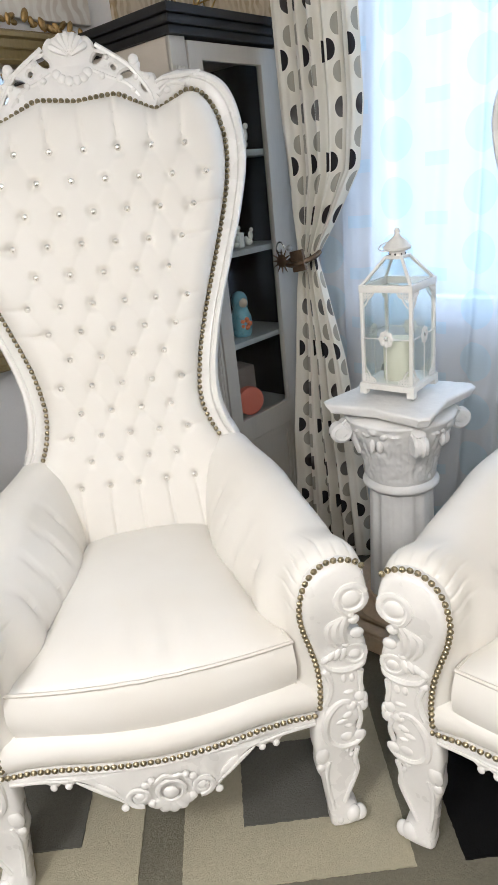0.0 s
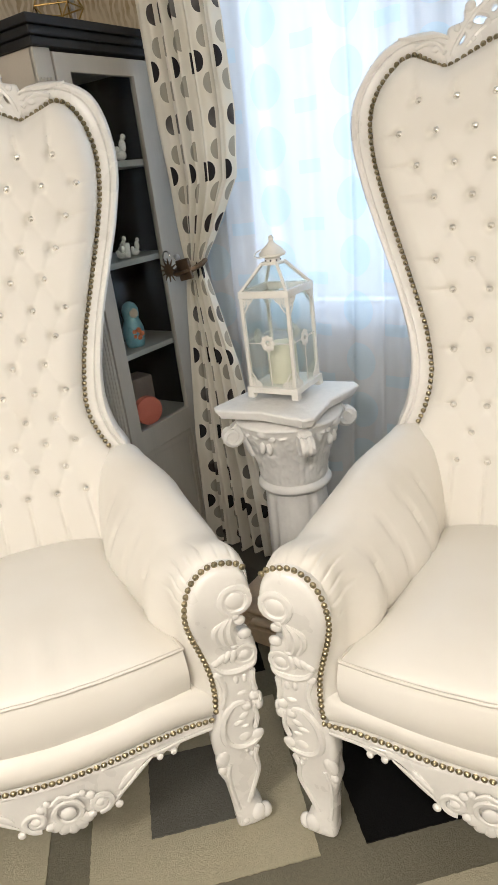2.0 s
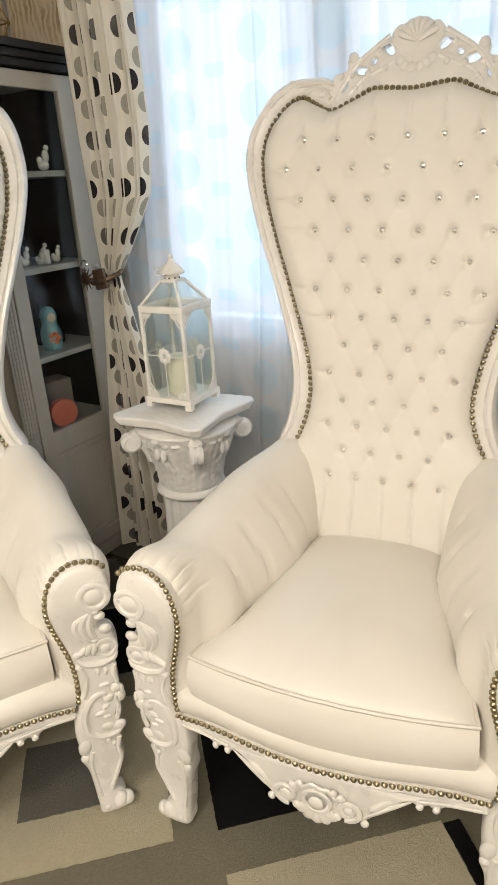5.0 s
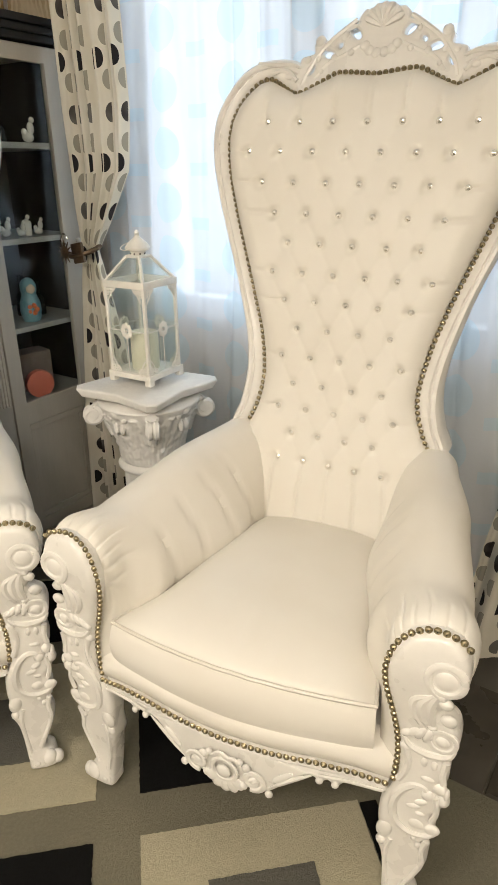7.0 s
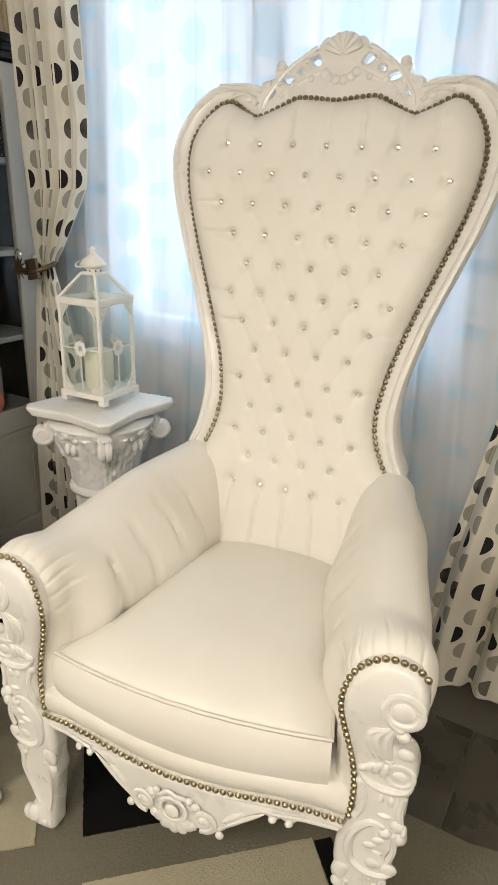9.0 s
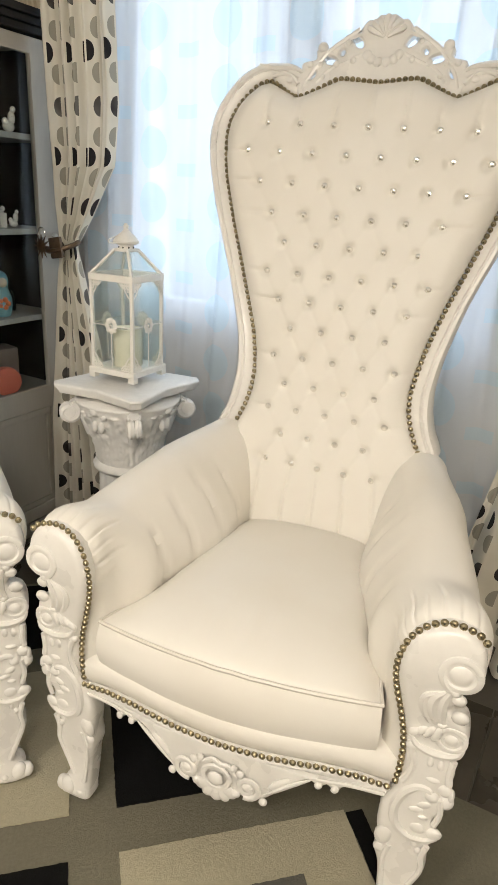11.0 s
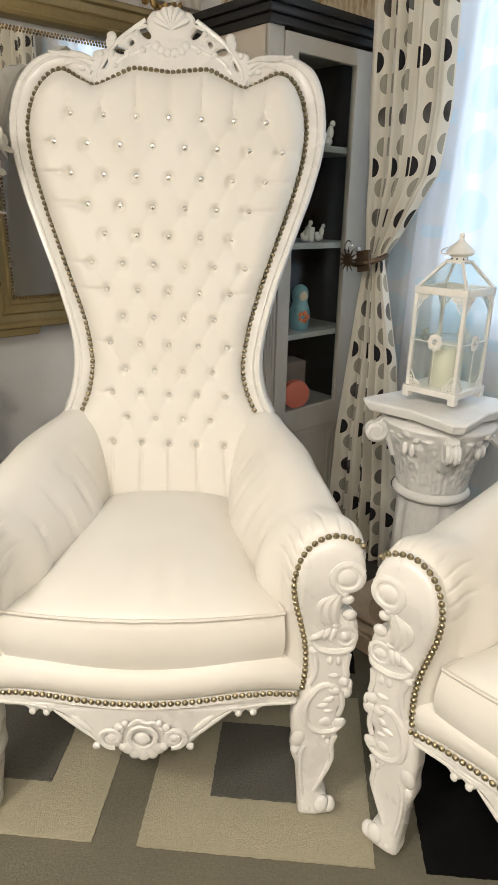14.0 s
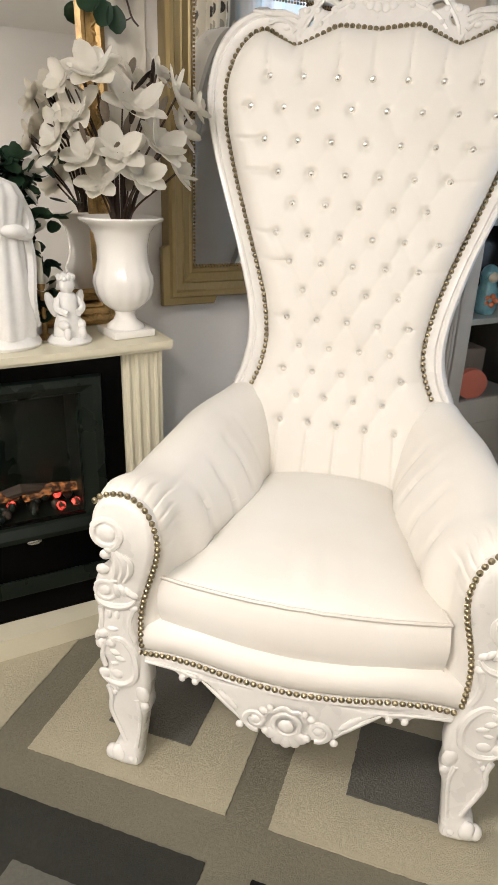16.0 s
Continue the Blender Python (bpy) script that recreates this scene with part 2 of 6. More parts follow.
TILE = tile_mat()
GROUT = plain("floor_grout", (0.10, 0.09, 0.07), 0.9)


def canvas_mat(name, a, b, scale):
    k = Nodes(name)
    n1 = k.noise(scale, 6.0)
    w = k.t.nodes.new("ShaderNodeTexWave")
    w.inputs["Scale"].default_value, w.inputs["Distortion"].default_value = scale * 1.3, 9.0
    k.t.links.new(k.coord(), w.inputs[0])
    k.bump(n1, 0.4, 0.002)
    f = k.math("MULTIPLY", k.ramp(n1, 0.35, 0.65), k.ramp(w.outputs["Fac"], 0.2, 0.6))
    return k.set(Base_Color=k.mix(f, a, b), Roughness=0.55)


CANVAS_GOLD = canvas_mat("gold_leaf_canvas", (0.62, 0.53, 0.38), (0.30, 0.20, 0.08), 9.0)
CANVAS_WHITE = canvas_mat("white_relief_canvas", (0.74, 0.70, 0.62), (0.58, 0.51, 0.42), 7.0)
CANVAS_PALE = canvas_mat("pale_still_life_paint", (0.66, 0.62, 0.53), (0.50, 0.46, 0.38), 5.0)


def petal_mat():
    k = Nodes("cream_silk_petal")
    f = k.noise(30.0, 3.0)
    k.set(Base_Color=k.mix(k.ramp(f, 0.3, 0.7), (0.88, 0.86, 0.79), (0.92, 0.905, 0.86)), Roughness=0.7, Subsurface_Weight=0.0)
    tr = k.t.nodes.new("ShaderNodeBsdfTranslucent")
    tr.inputs[0].default_value = (0.88, 0.85, 0.76, 1)
    m = k.t.nodes.new("ShaderNodeMixShader")
    m.inputs[0].default_value = 0.35
    k.t.links.new(k.bsdf.outputs[0], m.inputs[1])
    k.t.links.new(tr.outputs[0], m.inputs[2])
    k.t.links.new(m.outputs[0], k.out.inputs[0])
    return k.m


PETAL = petal_mat()


def glow_mat(name, colour, power):
    k = Nodes(name)
    f = k.ramp(k.noise(60.0, 4.0), 0.45, 0.70)
    return k.set(Base_Color=(0.05, 0.02, 0.01), Emission_Color=colour, Emission_Strength=k.math("MULTIPLY", f, power), Roughness=0.8)


EMBER = glow_mat("glowing_ember", (1.0, 0.06, 0.03), 6.0)
FLAME = glow_mat("electric_flame", (1.0, 0.32, 0.06), 0.7)


def outside_mat():
    k = Nodes("bright_sky_outside")
    e = k.t.nodes.new("ShaderNodeEmission")
    n = k.noise(1.2, 3.0)
    k.put(e.inputs[0], k.mix(k.ramp(n, 0.35, 0.65), (0.70, 0.84, 1.0), (0.95, 0.98, 1.0)))
    e.inputs[1].default_value = 0.66
    k.t.links.new(e.outputs[0], k.out.inputs[0])
    return k.m


OUTSIDE = outside_mat()


# ---- mesh helpers ----
def part(name, bm, material, parent=None, label="", smooth=True):
    """Links a bmesh, or a mesh, as one object under its thing."""
    if isinstance(bm, bmesh.types.BMesh):
        me = bpy.data.meshes.new(name)
        bmesh.ops.recalc_face_normals(bm, faces=bm.faces)
        bm.to_mesh(me)
        bm.free()
    else:
        me = bm
    me.materials.clear()
    me.materials.append(material)
    if smooth:
        me.shade_smooth()
        me.set_sharp_from_angle(angle=radians(smooth if smooth is not True else 40))
    ob = new(name, me)
    if parent is not None:
        ob.parent = parent
    if label:
        tagged(ob, label)
    return ob


def thing(name, m, label, category, group="", kind=""):
    ob = new(name)
    ob.empty_display_size = 0.1
    ob.matrix_world = m
    return tagged(ob, label, category, group, kind)


def box(bm, x0, x1, y0, y1, z0, z1, bevel=0.0, seg=2, m=None):
    got = bmesh.ops.create_cube(bm, size=1.0)["verts"]
    t = Matrix.LocRotScale(((x0 + x1) / 2, (y0 + y1) / 2, (z0 + z1) / 2), None, (x1 - x0, y1 - y0, z1 - z0))
    bmesh.ops.transform(bm, matrix=t, verts=got)
    if bevel:
        edges = list({e for v in got for e in v.link_edges})
        made = bmesh.ops.bevel(bm, geom=edges, offset=bevel, segments=seg, profile=0.6, affect="EDGES")
        got = list({v for f in made["faces"] for v in f.verts} | {v for v in got if v.is_valid})
    if m is not None:
        bmesh.ops.transform(bm, matrix=m, verts=[v for v in got if v.is_valid])
    return bm


def boxes(*rows, bevel=0.0):
    bm = bmesh.new()
    for r in rows:
        box(bm, *r, bevel=bevel)
    return bm


def surface(bm, grid, closed_u=False, closed_v=False, uv=None):
    """Faces over rows of points. uv: the same rows of (u, v)."""
    rows = [[bm.verts.new(p) for p in row] for row in grid]
    layer = bm.loops.layers.uv.verify() if uv else None
    a, b = len(rows), len(rows[0])
    for i in range(a if closed_u else a - 1):
        for j in range(b if closed_v else b - 1):
            i2, j2 = (i + 1) % a, (j + 1) % b
            f = bm.faces.new((rows[i][j], rows[i2][j], rows[i2][j2], rows[i][j2]))
            if uv:
                for loop, (p, q) in zip(f.loops, ((i, j), (i2, j), (i2, j2), (i, j2))):
                    loop[layer].uv = uv[p][q]
    return rows


def cap(bm, row):
    if len(row) > 2:
        bm.faces.new(row)


def lathe(bm, profile, seg=32, at=(0, 0, 0), flute=None):
    """Turns (radius, height) pairs round z."""
    grid = []
    for r, z in profile:
        ring = []
        for k in range(seg):
            a = 2 * math.pi * k / seg
            rr = r * (flute(a, z) if flute else 1.0)
            ring.append((at[0] + rr * math.cos(a), at[1] + rr * math.sin(a), at[2] + z))
        grid.append(ring)
    rows = surface(bm, grid, closed_v=True)
    cap(bm, rows[0][::-1])
    cap(bm, rows[-1])
    return bm


def spline(points, per=6, closed=False):
    """A smooth line through the points."""
    pts = [Vector(p) for p in points]
    n, out = len(pts), []
    for i in range(n if closed else n - 1):
        p0 = pts[(i - 1) % n] if closed or i > 0 else pts[i] * 2 - pts[i + 1]
        p1, p2 = pts[i], pts[(i + 1) % n]
        p3 = pts[(i + 2) % n] if closed or i + 2 < n else p2 * 2 - p1
        for k in range(per):
            t = k / per
            out.append(0.5 * (2 * p1 + (p2 - p0) * t + (2 * p0 - 5 * p1 + 4 * p2 - p3) * t * t + (3 * p1 - p0 - 3 * p2 + p3) * t ** 3))
    if not closed:
        out.append(pts[-1].copy())
    return out


def tube(bm, points, radius, seg=6, ends=True):
    """A round rod along points; radius may be a list."""
    pts = [Vector(p) for p in points]
    n = len(pts)
    rad = radius if isinstance(radius, (list, tuple)) else [radius] * n
    grid, up = [], None
    for i, p in enumerate(pts):
        d = (pts[min(i + 1, n - 1)] - pts[max(i - 1, 0)])
        d = d.normalized() if d.length > 1e-9 else Vector((0, 0, 1))
        if up is None:
            up = d.orthogonal().normalized()
        up = (up - d * up.dot(d))
        up = up.normalized() if up.length > 1e-6 else d.orthogonal().normalized()
        side = d.cross(up)
        grid.append([p + (up * math.cos(a) + side * math.sin(a)) * rad[i] for a in (2 * math.pi * k / seg for k in range(seg))])
    rows = surface(bm, grid, closed_v=True)
    if ends:
        cap(bm, rows[0][::-1])
        cap(bm, rows[-1])
    return bm


def blob(bm, at, size, rot=None, u=10, v=7):
    got = bmesh.ops.create_uvsphere(bm, u_segments=u, v_segments=v, radius=1.0)["verts"]
    s = size if isinstance(size, tuple) else (size,) * 3
    bmesh.ops.transform(bm, matrix=Matrix.LocRotScale(at, rot, s), verts=got)
    return bm


def plate(outlines, depth, bevel, res=2):
    """A flat piece with rounded edges, from closed outlines of (x, z) pairs; inner outlines are holes. Its face looks to -y, its middle at y = 0."""
    cu = bpy.data.curves.new("outline", "CURVE")
    cu.dimensions, cu.fill_mode = "2D", "BOTH"
    cu.extrude, cu.bevel_depth, cu.bevel_resolution = max(0.0, depth / 2 - bevel), bevel, res
    cu.offset = -bevel
    for line in outlines:
        sp = cu.splines.new("POLY")
        sp.points.add(len(line) - 1)
        for q, p in zip(sp.points, line):
            q.co = (p[0], p[1], 0, 1)
        sp.use_cyclic_u = True
    tmp = bpy.data.objects.new("outline", cu)
    scene.collection.objects.link(tmp)
    dg = bpy.context.evaluated_depsgraph_get()
    me = bpy.data.meshes.new_from_object(tmp.evaluated_get(dg))
    bpy.data.objects.remove(tmp)
    bpy.data.curves.remove(cu)
    bm = bmesh.new()
    bm.from_mesh(me)
    bpy.data.meshes.remove(me)
    bmesh.ops.remove_doubles(bm, verts=bm.verts, dist=0.0002)
    for v in bm.verts:
        v.co = Vector((v.co.x, -v.co.z, v.co.y))
    return bm


def bend(bm, f):
    for v in bm.verts:
        v.co = Vector(f(*v.co))
    return bm


def mirrored(bm):
    """Adds the mirror image across x = 0."""
    got = bmesh.ops.duplicate(bm, geom=bm.verts[:] + bm.edges[:] + bm.faces[:])
    for g in got["geom"]:
        if isinstance(g, bmesh.types.BMVert):
            g.co.x = -g.co.x
    bmesh.ops.reverse_faces(bm, faces=[g for g in got["geom"] if isinstance(g, bmesh.types.BMFace)])
    return bm


def spiral(cx, cz, r0, r1, turns, start, y, n=26):
    """Points of a volute in the x-z plane."""
    out = []
    for i in range(n + 1):
        t = i / n
        a, r = start + turns * 2 * math.pi * t, r0 + (r1 - r0) * t
        out.append((cx + r * math.cos(a), y, cz + r * math.sin(a)))
    return out


def along(points, step):
    """Points at even steps on a line."""
    pts = [Vector(p) for p in points]
    out, left = [pts[0]], step
    for a, b in zip(pts, pts[1:]):
        d = (b - a).length
        at = left
        while at <= d:
            out.append(a.lerp(b, at / d))
            at += step
        left = at - d
    return out


def interp(x, xs, ys):
    return float(np.interp(x, xs, ys))


# ---- the room ----
def structure(name, bm, material, label, category, m=None, smooth=False):
    ob = part(name, bm, material, None, "", smooth)
    if m is not None:
        ob.matrix_world = m
    return tagged(ob, label, category, "", "structure")


WALL_L, WALL_W, H = 1.93, 2.09, 2.55  # the walls' distance from the origin, the ceiling's height
floor = structure("floor", boxes((-4, 4, -4, 3.6, -0.12, -0.016)), GROUT, "dark brown stone tile floor with pale grout", "floor")
structure("ceiling", boxes((-4.2, 4.2, -4.2, 3.8, H, H + 0.1)), CEIL, "plain white painted ceiling", "ceiling")
structure("wall_fireplace", boxes((-3.2, WALL_W + 0.3, WALL_L, WALL_L + 0.2, -0.1, H)), WALL, "pale painted wall out of view behind the fireplace", "wall", LW)
WIN = (-1.25, 0.10, 0.915, 2.32)  # the window's opening
structure("wall_window", boxes((-WALL_L, WIN[0], WALL_W, WALL_W + 0.25, -0.1, H), (WIN[1], 3.2, WALL_W, WALL_W + 0.25, -0.1, H),
                               (WIN[0], WIN[1], WALL_W, WALL_W + 0.25, -0.1, WIN[2]), (WIN[0], WIN[1], WALL_W, WALL_W + 0.25, WIN[3], H)),
          WALL, "pale painted wall out of view round the window", "wall", WW)
# assumed walls out of view; wall_side stands close to bounce light and brighten the mirror
structure("wall_back", boxes((-3.2, 3.6, -2.8, -2.6, -0.1, H)), WALL, "pale painted wall out of view", "wall", WW)
structure("wall_side", boxes((-3.2, 3.6, -2.2, -2.0, -0.1, H)), WALL, "pale painted wall out of view", "wall", LW)
structure("backdrop", boxes((-3.2, 2.2, 3.2, 3.22, -0.6, 4.2)), OUTSIDE, "bright daylight sky outside the window", "backdrop", WW)


def window():
    w = thing("window_1", WW, "white framed double window with daylight behind", "window", "", "structure")
    y0, y1 = WALL_W + 0.02, WALL_W + 0.08
    mid = -0.553
    part("window_frame", boxes((WIN[0], WIN[0] + 0.07, y0, y1, WIN[2], WIN[3]), (WIN[1] - 0.07, WIN[1], y0, y1, WIN[2], WIN[3]),
                               (mid - 0.085, mid + 0.085, y0, y1, WIN[2], WIN[3]), (WIN[0] + 0.07, mid - 0.085, y0, y1, WIN[2], WIN[2] + 0.06),
                               (mid + 0.085, WIN[1] - 0.07, y0, y1, WIN[2], WIN[2] + 0.06), (WIN[0] + 0.07, mid - 0.085, y0, y1, WIN[3] - 0.06, WIN[3]),
                               (mid + 0.085, WIN[1] - 0.07, y0, y1, WIN[3] - 0.06, WIN[3]), bevel=0.006), FRAME_W, w, smooth=False)
    part("handle", boxes((mid - 0.008, mid + 0.008, y0 - 0.03, y0, 1.70, 1.84), bevel=0.005), CHARCOAL, w, "dark window handle")
    for a, b in ((WIN[0] + 0.07, mid - 0.085), (mid + 0.085, WIN[1] - 0.07)):
        p = part("pane", boxes((a, b, y0 + 0.03, y0 + 0.036, WIN[2] + 0.06, WIN[3] - 0.06)), GLASS, w, smooth=False)
        p.visible_shadow = False
    part("window_sill", boxes((WIN[0] - 0.03, WIN[1] + 0.03, WALL_W - 0.03, WALL_W + 0.02, WIN[2] - 0.035, WIN[2] - 0.001), bevel=0.006), FRAME_W, w, "narrow white sill")


window()


# ---- the rug ----
def rug():
    """One sheet of pile; its blocks are sheared a little higher."""
    r = thing("rug", pose(0, 0, 0, 0, 0, 1.3), "large taupe rug with beige, charcoal and black blocks", "rug")
    bm = bmesh.new()
    line = [(-2.1, -1.2), (1.9, -1.2), (1.9, 0.36), (1.27, 0.72), (1.12, 0.86), (1.0, 1.0), (1.0, 1.90), (-0.82, 1.90), (-2.1, 0.50)]
    top = [bm.verts.new((x, y, 0.0)) for x, y in line]
    low = [bm.verts.new((x, y, -0.014)) for x, y in line]
    bm.faces.new(top)
    for i in range(len(line)):
        j = (i + 1) % len(line)
        bm.faces.new((top[i], low[i], low[j], top[j]))
    part("rug_base", bm, RUG_TAUPE, r, smooth=False)

    def block(x0, x1, y0, y1, z, material, label):
        """A block with a slightly ragged edge."""
        if 0.676 * (y0 + y1) / 2 - 0.737 * (x0 + x1) / 2 > 1.85:
            return  # under the fireplace wall
        b = bmesh.new()
        edge = []
        for ax, ay, bx, by in ((x0, y0, x1, y0), (x1, y0, x1, y1), (x1, y1, x0, y1), (x0, y1, x0, y0)):
            n = max(4, int(math.hypot(bx - ax, by - ay) / 0.008))
            for i in range(n):
                t = i / n
                j = random.uniform(-0.0011, 0.0011)
                edge.append((ax + (bx - ax) * t + (j if ax == bx else 0), ay + (by - ay) * t + (j if ay == by else 0)))
        hi = [b.verts.new((x, y, z)) for x, y in edge]
        lo = [b.verts.new((x, y, z - 0.004)) for x, y in edge]
        b.faces.new(hi)
        for i in range(len(edge)):
            j = (i + 1) % len(edge)
            b.faces.new((hi[i], lo[i], lo[j], hi[j]))
        part("block", b, material, r, label, smooth=False)

    xs = [(-2.08, -1.58), (-1.47, -0.95), (-0.85, -0.337), (-0.237, 0.279), (0.386, 0.908), (1.01, 1.53)]
    ys = [(-0.92, -0.40), (-0.30, 0.22), (0.285, 0.808), (0.921, 1.421), (1.53, 1.88)]
    B, G, D, K = RUG_BEIGE, RUG_GREY, RUG_DARK, RUG_BLACK
    names = {B: "beige pile block", G: "grey pile block", D: "charcoal pile block", K: "black pile block"}
    plan = {(0, 2): (D, 0), (1, 2): (B, G), (2, 2): (D, G), (3, 2): (K, 0), (4, 2): (B, G), (5, 2): (D, 0),
            (0, 3): (K, 0), (1, 3): (B, 0), (2, 3): (B, G), (3, 3): (B, G), (4, 3): (K, 0),
            (0, 4): (B, G), (1, 4): (D, 0), (2, 4): (D, 0), (3, 4): (K, 0), (4, 4): (B, 0),
            (1, 1): (D, B), (2, 1): (B, G), (3, 1): (B, 0), (4, 1): (K, 0), (5, 1): (D, 0), (2, 0): (K, 0), (3, 0): (B, G), (4, 0): (D, 0)}
    block(0.911, 0.952, 0.33, 0.80, 0.004, K, names[K])
    for (i, j), (m, inner) in plan.items():
        (x0, x1), (y0, y1) = xs[i], ys[j]
        if (i, j) == (5, 2):
            x0, x1, y1 = 1.15, 1.45, 0.56
        block(x0, x1, y0, y1, 0.004, m, names[m])
        if inner:
            block(x0 + 0.143, x1 - 0.143, y0 + 0.14, y1 - 0.13, 0.008, inner, names[inner])


rug()


# ---- the two throne chairs ----
# Chair's own axes: x to its right as one faces it, y to its back, z up; y = 0 at the front corners.
def yf(z):
    """The raked plane of the back frame."""
    return 0.635 + 0.275 * (z - 0.74)


NAIL_LINE = [(0.257, 0.740), (0.242, 0.765), (0.226, 0.803), (0.215, 0.848), (0.213, 0.894), (0.221, 0.946), (0.234, 0.999), (0.251, 1.051),
             (0.270, 1.104), (0.291, 1.163), (0.312, 1.222), (0.333, 1.280), (0.353, 1.345), (0.367, 1.396), (0.376, 1.446), (0.380, 1.496),
             (0.377, 1.538), (0.366, 1.580), (0.348, 1.614), (0.325, 1.640), (0.290, 1.650), (0.246, 1.628), (0.202, 1.610), (0.144, 1.635),
             (0.098, 1.654), (0.0, 1.645)]
OUTER = [(0.299, 0.752), (0.290, 0.775), (0.279, 0.800), (0.269, 0.847), (0.266, 0.900), (0.274, 0.962), (0.290, 1.022), (0.308, 1.080),
         (0.328, 1.140), (0.352, 1.203), (0.374, 1.262), (0.395, 1.320), (0.412, 1.380), (0.425, 1.432), (0.432, 1.482), (0.432, 1.528),
         (0.425, 1.580), (0.407, 1.632), (0.380, 1.668), (0.335, 1.692), (0.290, 1.698), (0.246, 1.694), (0.213, 1.678)]
ROWS = [(1.525, 7, .0867), (1.453, 8, .0867), (1.377, 7, .0867), (1.301, 6, .0870), (1.228, 5, .0863), (1.153, 6, .0835), (1.085, 5, .0838),
        (1.016, 4, .0833), (0.945, 5, .0803), (0.875, 4, .0805), (0.811, 5, .0785), (0.744, 4, .0772), (0.674, 5, .0775)]
# the hand-set rows sag a little towards the chair's right
BUTTONS = [[((i - (n - 1) / 2) * dx, z - 0.028 * (i - (n - 1) / 2) * dx) for i in range(n)] for z, n, dx in ROWS]


def pad(z):
    """How far the tufted pad stands proud of the frame, at a button."""
    return interp(z, (0.45, 0.68, 0.95, 1.45, 1.66), (0.012, 0.018, 0.034, 0.055, 0.045))


def tufted_pad():
    nz, nx = 230, 130
    zl = [0.42, 0.50, 0.60, 0.70] + [p[1] for p in NAIL_LINE[:21]]
    wl = [0.185, 0.19, 0.20, 0.222] + [p[0] - 0.004 for p in NAIL_LINE[:21]]
    top_x, top_z = zip(*[(p[0], p[1]) for p in reversed(NAIL_LINE[20:])])
    t = np.linspace(0, 1, nz)[:, None]
    s = np.linspace(-1, 1, nx)[None, :]
    zlin = 0.42 + t * (1.650 - 0.42)
    x = s * np.interp(zlin, zl, wl)
    drop = 1.650 - np.interp(np.abs(x), top_x, top_z)
    ease = np.clip((t - 0.86) / 0.14, 0, 1)
    z = zlin - drop * ease ** 1.5
    # folds between neighbouring buttons, up to the top edge, out to the sides and down to the seat
    segs = []
    for a, b in zip(BUTTONS, BUTTONS[1:]):
        for p in a:
            for q in b:
                if abs(p[0] - q[0]) < 0.06:
                    segs.append((*p, *q, 0.27))
    for i, p in enumerate(BUTTONS[0]):
        segs.append((*p, p[0] * 1.03, 1.65, 1.5))
    for p in BUTTONS[-1]:
        segs.append((*p, p[0] * 1.12, 0.40, 1.4))
    for row in (1, 2, 3, 5, 6, 8, 10):
        for p in (BUTTONS[row][0], BUTTONS[row][-1]):
            segs.append((*p, p[0] + math.copysign(0.085, p[0]), p[1] + 0.004, 1.2))
    fold, valley = np.zeros_like(z), np.zeros_like(z)
    for x0, z0, x1, z1, k in segs:
        dx, dz = x1 - x0, z1 - z0
        f = np.clip(((x - x0) * dx + (z - z0) * dz) / (dx * dx + dz * dz), 0, 1)
        d = np.hypot(x - x0 - f * dx, z - z0 - f * dz)
        fold = np.maximum(fold, k * np.exp(-(d / 0.0042) ** 2))
        valley = np.maximum(valley, k * np.exp(-(d / 0.020) ** 2))
    pit = np.zeros_like(z)
    for row in BUTTONS:
        for bx, bz in row:
            pit = np.maximum(pit, np.exp(-(np.hypot(x - bx, z - bz) / 0.0125) ** 2))
    edge = np.interp(zlin, zl, wl) - np.abs(x)
    side = np.clip(edge / 0.06, 0, 1)
    side = np.where(zlin < 0.74, np.clip(edge / 0.03, 0, 1), side)
    rise = np.sqrt(np.clip(side * (2 - side), 0, 1))
    over = np.clip((np.interp(np.abs(x), top_x, top_z) - z) / 0.06, 0, 1)
    rise = rise * np.sqrt(over * (2 - over))
    p = np.vectorize(pad)(z)
    high = rise * (p + 0.013) - rise * (0.0036 * fold + 0.0010 * valley + 0.0115 * pit)
    y = 0.635 + 0.275 * (z - 0.74) - high - 0.002
    bm = bmesh.new()
    surface(bm, np.stack([x, y, z], -1).tolist())
    return bm


def facets(r, h):
    """A cut stone: a crown of facets."""
    bm = bmesh.new()
    lathe(bm, [(r * 0.8, 0.0), (r, h * 0.35), (r * 0.62, h * 0.85), (r * 0.3, h)], 8)
    me = bpy.data.meshes.new("button")
    bm.to_mesh(me)
    bm.free()
    return me


def dome(r, h):
    bm = bmesh.new()
    lathe(bm, [(r, 0.0), (r * 0.92, h * 0.45), (r * 0.62, h * 0.82), (r * 0.2, h)], 10)
    me = bpy.data.meshes.new("nail")
    bm.to_mesh(me)
    bm.free()
    me.shade_smooth()
    return me


def studs(name, mesh, places, material, parent):
    """One stud at each (place, outward direction)."""
    me = mesh
    if not me.materials:
        me.materials.append(material)
    for p, d in places:
        ob = new(name, me)
        ob.parent = parent
        q = Vector(d).to_track_quat("Z", "Y")
        ob.matrix_local = Matrix.LocRotScale(p, q, None)


